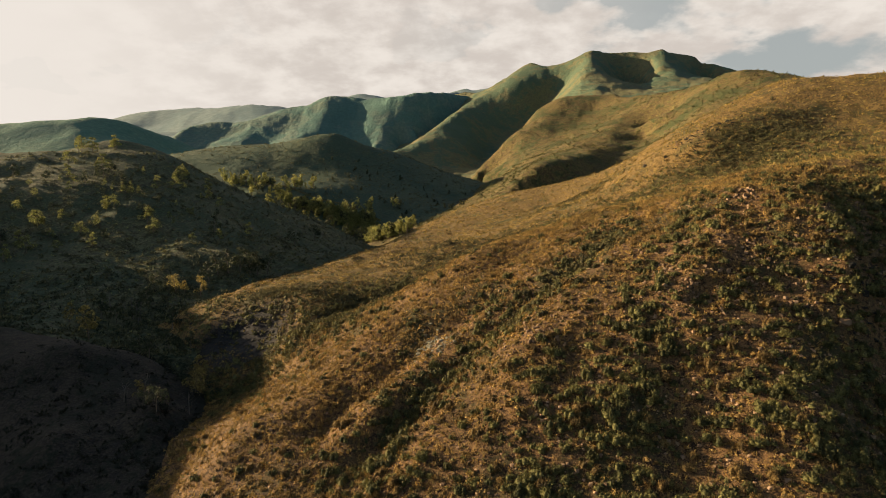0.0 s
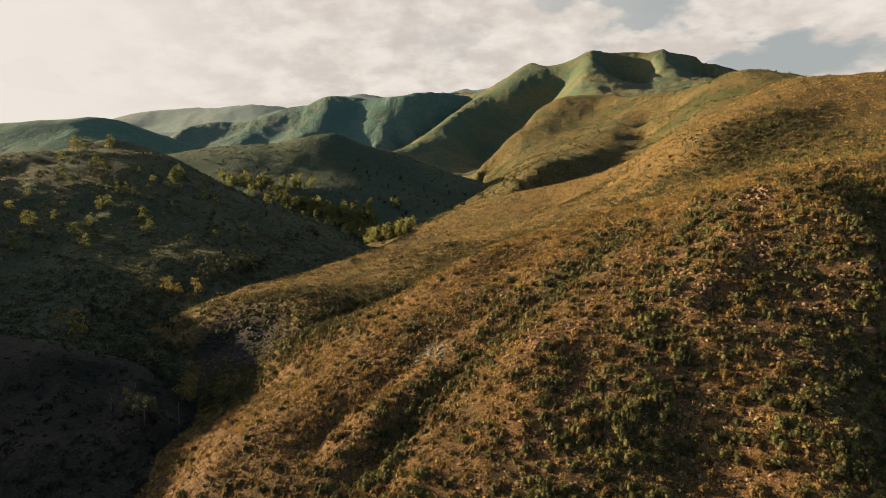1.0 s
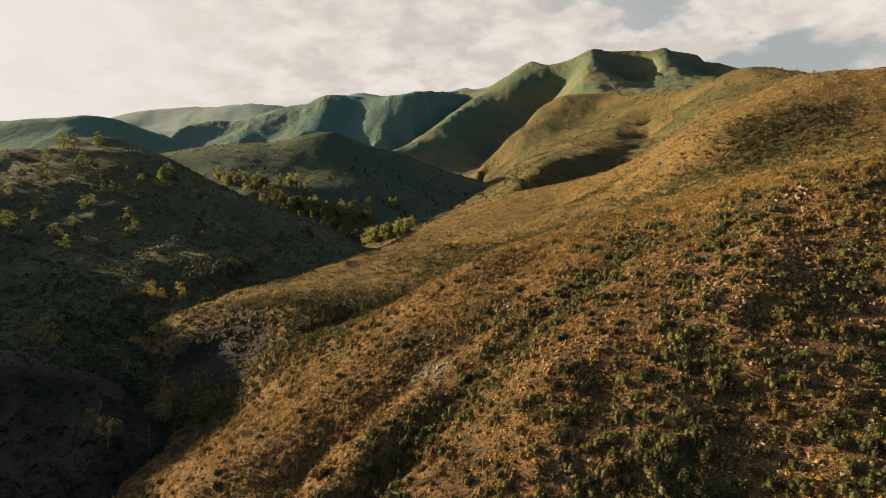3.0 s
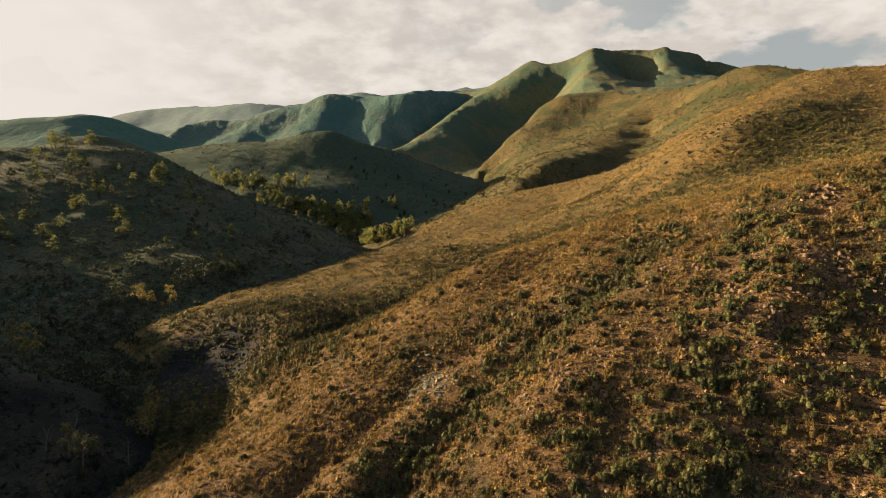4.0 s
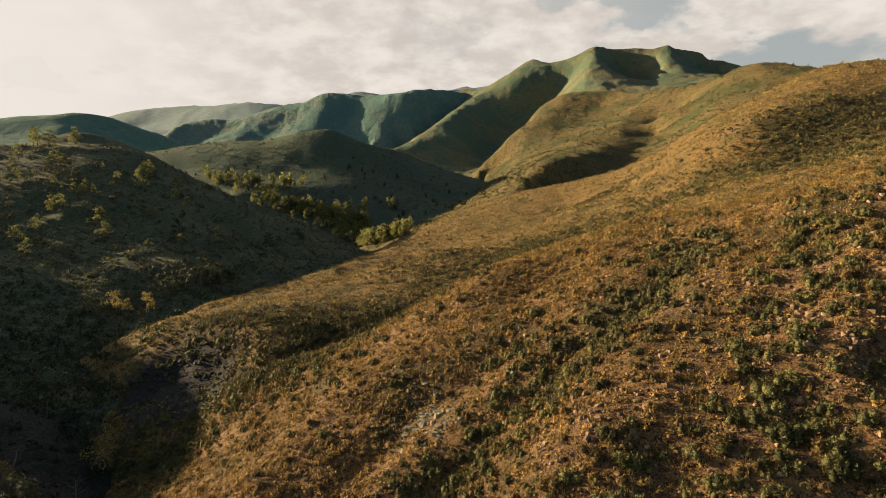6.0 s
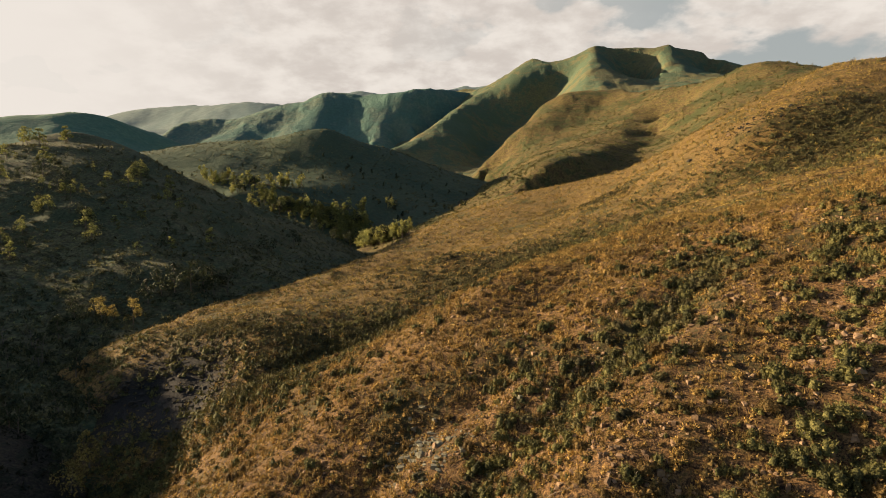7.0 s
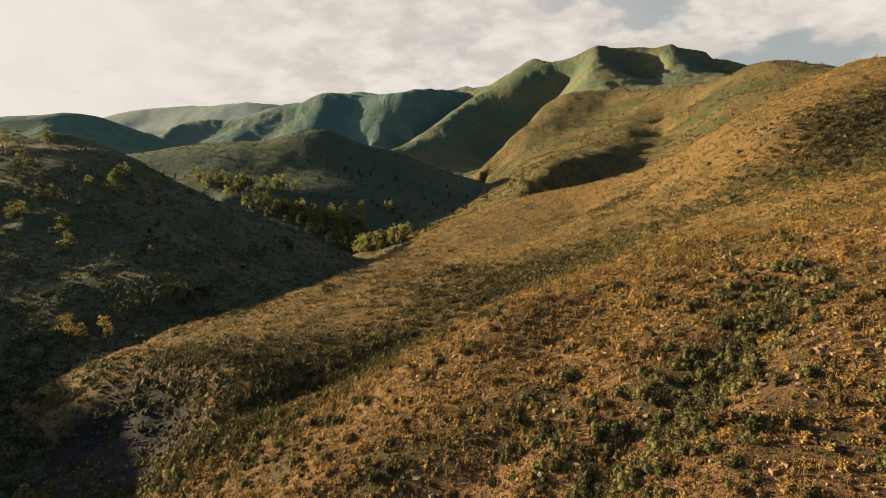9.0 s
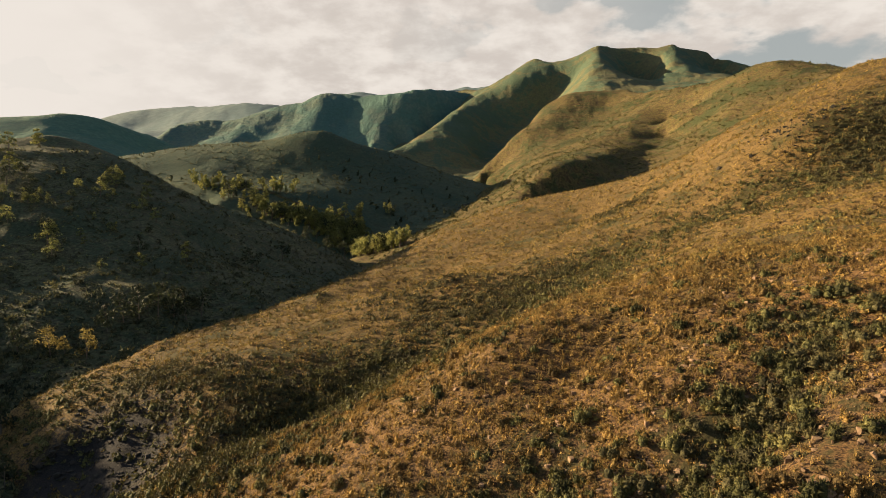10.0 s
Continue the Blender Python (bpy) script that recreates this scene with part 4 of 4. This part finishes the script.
def tree(rng, crown_mat, slim, leaves, leaf, bare=False):
    """A tree 1 m high, to be scaled: bent tapered trunk, limbs, and a crown of many leaf clumps."""
    root = new("tree")
    bend = rng.normal(size=2) * 0.03
    line = [(bend[0] * u * u * 3, bend[1] * u * u * 3, u * 0.86 - 0.04) for u in (0, 0.25, 0.5, 0.75, 1.0)]
    pieces, lobes = [tube(line, (0.024, 0.019, 0.014, 0.009, 0.004))], []
    for k in range(15 if bare else 10):
        u = 0.14 + 0.82 * (k + rng.random()) / (15 if bare else 10)
        a = 6.283 * rng.random()
        reach = slim * (1.15 - 0.75 * u) * (0.6 + 0.6 * rng.random())
        s = (bend[0] * u * u * 3, bend[1] * u * u * 3, u * 0.86)
        e = (s[0] + math.cos(a) * reach, s[1] + math.sin(a) * reach, s[2] + 0.10 + 0.10 * rng.random())
        m = tuple((p + q) / 2 for p, q in zip(s, e))
        pieces.append(tube([s, (m[0], m[1], m[2] - 0.02), e], (0.009, 0.006, 0.0025), 4))
        if bare:
            for _ in range(3):
                t = tuple(q + rng.normal() * 0.06 for q in e[:2]) + (e[2] + 0.08 * rng.random(),)
                pieces.append(tube([e, t], (0.003, 0.0012), 4))
        r = slim * (0.55 + 0.3 * rng.random()) * (1.15 - 0.6 * u)
        lobes.append((e[0], e[1], e[2], r, r * 0.9))
    lobes.append((bend[0] * 3, bend[1] * 3, 0.88, slim * 0.32, 0.10))
    v, f = joined(pieces)
    part("trunk", mesh_from("trunk", v, f, TWIGS if bare else BARK, True), root)
    if not bare:
        v, f = leaf_cloud(rng, leaves, lobes, leaf)
        part("crown", mesh_from("crown", v, f, crown_mat), root)
    return root


TREE_KINDS = {
    "green": [tree(rng, LEAVES, s, 380, 0.044) for s in (0.24, 0.28, 0.33, 0.20)],
    "slender": [tree(rng, SUNLIT_TONE_LEAVES, s, 240, 0.048) for s in (0.13, 0.16, 0.19, 0.22)],
    "gold": [tree(rng, GOLD_LEAVES, s, 620, 0.030) for s in (0.26, 0.34, 0.24)],
    "dark": [tree(rng, DARK_LEAVES, s, 300, 0.046) for s in (0.24, 0.30, 0.40)],
    "bare": [tree(rng, LEAVES, s, 0, 0.0, True) for s in (0.30, 0.36)],
}
TREE_LABELS = {
    "green": "yellow-green broadleaf tree with a pale trunk",
    "slender": "slender yellow-green tree of the valley grove",
    "gold": "golden autumn tree standing in the shaded gully",
    "dark": "dark green tree on the shaded slope",
    "bare": "leafless grey tree with thin branches",
}


def plant(kind, x, y, tall, group, label=""):
    z = ground_at(np.array([x]), np.array([y]))[0]
    src = TREE_KINDS[kind][int(rng.integers(0, len(TREE_KINDS[kind])))]
    m = Matrix.Translation((x, y, z - 0.2)) @ pose(0, 0, 0, 0, 0, 360 * rng.random()) @ Matrix.Diagonal((tall * (0.85 + 0.3 * rng.random()), tall * (0.85 + 0.3 * rng.random()), tall, 1))
    t = copy_thing(src, Matrix.Identity(4))
    t.matrix_basis = m
    return tagged(t, label or TREE_LABELS[kind], "tree", group)


# single trees of the gully and the shaded valley: bearing by place, height in metres
for kind, x, y, h in (
        ("gold", -90.7, 150.6, 9), ("gold", -101.2, 159.8, 6), ("gold", -86.3, 191.3, 6.5), ("gold", -83.8, 192.3, 4.5), ("gold", -78.5, 191.6, 6.8), ("gold", -53.6, 129.4, 6.2), ("gold", -51.9, 122.1, 5), ("gold", -57.6, 110.3, 3.5),
        ("dark", -69.4, 134.7, 6), ("dark", -66.5, 132.7, 5), ("dark", -51.4, 104.2, 4.5), ("dark", -53.9, 106.2, 4), ("dark", -78.7, 207.8, 8), ("dark", -75.9, 209.8, 9), ("dark", -73.0, 213.8, 9), ("dark", -70.7, 217.8, 10), ("dark", -68.6, 219.9, 9), ("dark", -66.5, 224.9, 8), ("dark", -80.5, 203.6, 7), ("dark", -92.0, 189.4, 6), ("dark", -89.6, 179.2, 6), ("dark", -86.8, 168.9, 7), ("dark", -91.4, 165.0, 6), ("dark", -96.9, 167.2, 7), ("dark", -72.1, 156.9, 6), ("dark", -61.3, 142.7, 5), ("dark", -66.5, 142.6, 6), ("dark", -62.3, 380.5, 9), ("dark", -72.5, 380.8, 9), ("dark", -49.2, 360.3, 9), ("dark", -66.6, 309.9, 8), ("dark", -69.6, 279.9, 8), ("dark", -48.0, 121.5, 4), ("dark", -54.4, 124.3, 5),
        ("bare", -89.0, 169.3, 8), ("bare", -86.4, 167.3, 7), ("bare", -95.4, 169.5, 7), ("bare", -56.7, 110.2, 5), ("bare", -48.1, 110.1, 5), ("bare", -59.3, 108.2, 4.5)):
    plant(kind, x, y, h, {"gold": "golden trees in the gully", "dark": "dark trees of the shaded valley", "bare": "leafless trees of the shaded valley"}[kind])

# trees along the crest and slopes of the west hill
for x, y, h in ((-192, 322, 9.5), (-187, 323, 8.5), (-196, 325, 8.0), (-178, 330, 8.5), (-181, 333, 6.5), (-165, 292, 8.0), (-160, 290, 6.0), (-186, 300, 7.0), (-131, 296, 6.0), (-129, 300, 5.0), (-140, 265, 5.5)):
    plant("green", x, y, h, "trees on the west hill")
for _ in range(90):
    a, r = radians(-38 + 20 * rng.random() ** 1.5), 250 + 90 * rng.random()
    plant("green" if rng.random() < 0.7 else "dark", r * math.sin(a), r * math.cos(a), 3.0 + 4.5 * rng.random() ** 1.6, "trees on the west hill")

# the grove that fills the valley, and its thin upper end along the track
GROVE = ((-187, 516, 4, 6), (-174, 510, 5, 12), (-162, 508, 5, 12), (-145, 506, 5, 10), (-126, 501, 5, 9), (-112, 500, 5, 6), (-151, 484, 6, 8), (-131, 478, 6, 12), (-122, 470, 7, 18), (-109, 466, 7, 20), (-98, 462, 7, 26), (-85, 460, 7, 30), (-75, 460, 7, 30), (-65, 461, 7, 30), (-57, 462, 6, 22))
GROVE += ((-50, 426, 4, 14), (-74, 453, 5, 20), (-66, 450, 5, 20), (-57, 446, 5, 18), (-46, 417, 5, 18), (-40, 412, 5, 18), (-33, 404, 4, 16), (-28, 398, 3, 12), (-22, 391, 3, 8), (-40, 508, 6, 4), (-57, 482, 6, 6))
woods = []
for x, y, wide, count in GROVE:
    for k in range(count):
        px, py = x + rng.normal() * wide * 0.7, y + rng.normal() * wide * 0.7
        if k % 5 > 2:
            woods.append((px, py))
        else:
            plant("slender" if rng.random() < 0.9 else "dark", px, py, 6.0 + 6.0 * rng.random(), "trees of the valley grove")
crowns = []
for s in (0.17, 0.22, 0.20):
    lobes = [(0.10 * rng.normal() * s * 4, 0.10 * rng.normal() * s * 4, 0.25 + 0.68 * u, s * (0.75 - 0.4 * u), 0.14) for u in rng.random(9)]
    crowns.append(leaf_cloud(rng, 240, lobes, 0.06, 0.0, True))
spots = np.array(woods)
scatter("woodland", crowns, spots, ground_at(spots[:, 0], spots[:, 1]) - 0.5, 5.0 + 4.5 * rng.random(len(spots)), np.ones(len(spots)), rng, SUNLIT_TONE_LEAVES, "yellow-green thicket between the valley trees", "trees")
spots = polar_spots(rng, 70, (-22, 4), (470, 600), 2)
scatter("hill_woods", crowns, spots, ground_at(spots[:, 0], spots[:, 1]) - 0.5, 2.5 + 3.5 * rng.random(len(spots)), np.ones(len(spots)), rng, DARK_LEAVES, "small dark trees dotted over the wooded hill", "trees")
for kinds in TREE_KINDS.values():
    for t in kinds:
        for o in (*t.children_recursive, t):
            bpy.data.objects.remove(o)

# shrubs of the near slope that stand out one by one
def shrub(rng, mat):
    root = new("shrub")
    v, f = bush(rng, 7, 600, 0.066, 6, 3, 0.26, 0.46)
    part("foliage", mesh_from("foliage", v, f, mat), root)
    stems = [tube([(0, 0, -0.1), (math.cos(a) * 0.10, math.sin(a) * 0.10, 0.16), (math.cos(a) * 0.26, math.sin(a) * 0.26, 0.42)], (0.022, 0.016, 0.006), 4) for a in 6.283 * rng.random(5)]
    v, f = joined(stems)
    part("stem", mesh_from("stem", v, f, TWIGS), root)
    return root


SHRUB_KINDS = [shrub(rng, SHRUB) for _ in range(6)] + [shrub(rng, DRY_SHRUB) for _ in range(3)]
spots = polar_spots(rng, 2500, (-20, 42), (60, 112), 2)
z, free = on_hill(near, spots, NEAR_RIVALS)
i = np.nonzero(free & (rng.random(len(spots)) < 0.34 * scrub_cover(spots) ** 2 + 0.02))[0][:295]
for k in i:
    n = int(rng.integers(0, 9))
    t = copy_thing(SHRUB_KINDS[n], Matrix.Identity(4))
    s = 0.9 + 1.6 * rng.random() ** 1.6
    t.matrix_basis = Matrix.Translation((spots[k, 0], spots[k, 1], z[k] - 0.04)) @ pose(0, 0, 0, 0, 0, 360 * rng.random()) @ Matrix.Diagonal((s, s, s * (0.75 + 0.4 * rng.random()), 1))
    tagged(t, "rounded dark green shrub on the stony slope" if n < 6 else "dry russet shrub on the stony slope", "shrub", "shrubs of the near slope")
for t in SHRUB_KINDS:
    for o in (*t.children_recursive, t):
        bpy.data.objects.remove(o)

# stones
ROCKS = []
for n in range(8):
    bm = stone_shape(rng)
    me = bpy.data.meshes.new("rock")
    bm.to_mesh(me)
    bm.free()
    me.materials.append(GREY_ROCK if n % 4 == 3 else ROCK)
    ROCKS.append(me)
flakes = []
for n in range(8):
    bm = stone_shape(rng, 6)
    bm.verts.index_update()
    flakes.append((np.array([tuple(v.co) for v in bm.verts]), np.array([[v.index for v in f.verts] for f in bm.faces])))
    bm.free()
spots = polar_spots(rng, 9500, (-26, 46), (58, 130), 2)
z, free = on_hill(near, spots, NEAR_RIVALS)
bare = rough(spots[:, 0], spots[:, 1], 11.0, 3, 33) + 0.5 * np.clip((spots[:, 0] * 0.6 - (spots[:, 1] - 84)) / 30, 0, 1) + 0.5 * rng.random(len(spots)) > 0.42
i = np.nonzero(free & bare)[0]
scatter("stones", flakes, spots[i], z[i], 0.10 + 0.42 * rng.random(len(i)) ** 3, 0.5 + 0.5 * rng.random(len(i)), rng, ROCK, "loose ochre stones strewn over the slope", "stones", False)
# scree of broken slate where the slope is cut
for x, y, wide, count in SCREE:
    spots = np.stack([x + wide * rng.normal(size=count), y + wide * rng.normal(size=count)], 1)
    z = near.height(spots[:, 0], spots[:, 1])
    scatter("scree", flakes, spots, z, 0.15 + 0.75 * rng.random(count) ** 3, 0.2 + 0.9 * rng.random(count) ** 2, rng, PALE_ROCK if wide < 3 else GREY_ROCK, "broken pale shale in the gully" if wide < 3 else "broken grey slate on the cut slope", "stones", False)
for x, y, s, n in (
        (52.3, 104.2, 0.9, 1), (53.5, 104.2, 0.7, 1), (51.4, 104.2, 0.7, 0), (53.6, 103.1, 0.6, 0), (29.2, 101.2, 0.6, 0), (29.9, 99.1, 0.5, 0), (53.4, 78.2, 1.7, 0), (55.2, 78.8, 1.5, 0), (32.6, 92.0, 0.6, 0), (35.2, 90.0, 0.6, 0), (41.2, 91.2, 0.7, 3), (41.0, 88.0, 0.7, 0), (44.8, 85.9, 0.5, 0), (23.0, 96.8, 0.6, 0), (21.3, 95.6, 0.5, 0), (37.5, 84.7, 0.7, 0), (36.5, 86.8, 0.5, 0), (39.0, 82.6, 0.7, 0), (38.9, 81.5, 0.6, 0), (38.5, 77.3, 0.6, 3), (14.4, 86.1, 0.8, 0), (14.0, 87.2, 0.6, 0),
        (13.6, 88.3, 0.6, 0), (15.9, 87.2, 0.5, 0), (20.6, 85.1, 0.5, 0), (20.0, 87.2, 0.4, 3), (38.3, 73.9, 0.4, 0), (30.7, 94.1, 0.5, 0), (-0.7, 100.8, 0.8, 0), (-1.2, 99.8, 0.7, 0), (0.1, 101.9, 0.5, 0), (77.0, 230.4, 1.6, 3), (107.6, 230.0, 1.8, 3), (103.7, 227.8, 1.5, 3), (106.9, 224.6, 1.2, 3), (104.4, 183.6, 1.3, 0), (88.3, 229.0, 1.4, 0), (82.4, 223.7, 1.2, 3), (92.1, 229.1, 1, 3), (-41.4, 143.5, 0.8, 3), (-42.4, 141.3, 0.9, 3), (-43.4, 139.1, 1, 3),
        (-43.3, 137.0, 0.8, 3), (-42.7, 140.2, 0.7, 3), (-44.5, 132.9, 0.7, 3), (-54.8, 147.2, 1.2, 3), (-56.8, 146.1, 1.3, 3), (-58.7, 144.9, 1.4, 3), (-57.5, 144.9, 1, 3), (-52.4, 147.3, 1, 3), (-47.5, 147.5, 0.9, 3)):
    r = new("rock", ROCKS[n if n == 3 else int(rng.integers(0, 3))])
    z = near.height([x], [y])[0]
    r.matrix_world = Matrix.Translation((x, y, z + 0.10 * s)) @ pose(0, 0, 0, 30 * rng.normal(), 30 * rng.normal(), 360 * rng.random()) @ Matrix.Diagonal((s, s * 0.8, s * 0.6, 1))
    tagged(r, "grey slate boulder lying on the slope" if n == 3 else "angular ochre boulder lying on the slope", "rock", "boulders of the hillside")

# broken stones round them
spots = np.concatenate([np.stack([x + 1.9 * wide * rng.normal(size=110), y + 1.9 * wide * rng.normal(size=110)], 1) for x, y, wide, count, large in ROCK_FIELDS])
scatter("broken_stones", flakes, spots, near.height(spots[:, 0], spots[:, 1]) + 0.02, 0.10 + 0.50 * rng.random(len(spots)) ** 3, 0.6 + 0.5 * rng.random(len(spots)), rng, ROCK, "broken ochre stones below the rock outcrops", "stones", False)
# clusters of angular rocks that break out of the slope
for x, y, wide, count, large in ROCK_FIELDS:
    for _ in range(count):
        px, py = x + wide * rng.normal(), y + wide * rng.normal()
        s = 0.72 * large * (0.3 + 0.7 * rng.random() ** 1.5)
        r = new("rock", ROCKS[int(rng.integers(0, 3))])
        r.matrix_world = Matrix.Translation((px, py, near.height([px], [py])[0] + 0.12 * s)) @ pose(0, 0, 0, 25 * rng.normal(), 25 * rng.normal(), 360 * rng.random()) @ Matrix.Diagonal((s, s * 0.75, s * 0.6, 1))
        tagged(r, "angular ochre rock breaking out of the slope", "rock", "rocks of the near slope")


# fallen branches, and the faint track along the wooded hill
for x, y, long, turn in ((28.5, 91.0, 2.2, 25), (9.5, 86.5, 2.4, -20), (33.0, 108.0, 2.6, 10), (38.0, 100.5, 1.8, 40), (22.0, 83.0, 2.0, -35), (40.0, 112.0, 3.0, 15), (45.0, 106.0, 2.4, -10), (20.0, 92.5, 1.6, 60), (31.0, 79.5, 1.8, 5), (52.0, 96.0, 2.2, 30), (15.0, 105.0, 1.7, -50), (36.0, 118.0, 2.8, 20)):
    line = []
    for k in range(6):
        u = k / 5 - 0.5
        px, py = x + math.cos(radians(turn)) * long * u + 0.06 * rng.normal(), y + math.sin(radians(turn)) * long * u + 0.06 * rng.normal()
        line.append((px, py, near.height([px], [py])[0] + 0.16))
    pieces = [tube(line, (0.05, 0.047, 0.042, 0.035, 0.026, 0.014), 5)]
    for k in (2, 3, 4):
        a = radians(turn + 45 * (-1) ** k)
        tip = (line[k][0] + math.cos(a) * 0.5, line[k][1] + math.sin(a) * 0.5, line[k][2] + 0.25)
        pieces.append(tube([line[k], tip], (0.02, 0.008), 4))
    v, f = joined(pieces)
    tagged(new("fallen_branch", mesh_from("fallen_branch", v, f, TWIGS, True)), "pale dry branch fallen on the slope", "branch", "fallen branches")

trail = np.array([(-178 + 108 * u, 512 - 12 * u - 22 * u * u + 8 * math.sin(7 * u)) for u in np.linspace(0, 1, 60)])
way = np.gradient(trail, axis=0)
side = np.stack([-way[:, 1], way[:, 0]], 1) / np.linalg.norm(way, axis=1)[:, None]
cols = [trail + side * o for o in (-1.5, -0.5, 0.5, 1.5)]
v = np.stack([np.concatenate([c, ground_at(c[:, 0], c[:, 1])[:, None] + 0.35], 1) for c in cols], 1).reshape(-1, 3)
f = np.array([(k * 4 + j, (k + 1) * 4 + j, (k + 1) * 4 + j + 1, k * 4 + j + 1) for k in range(59) for j in range(3)])
tagged(new("dirt_track", mesh_from("dirt_track", v, f, EAST_SOIL, True)), "pale dirt track along the wooded hill", "track", "", "structure")
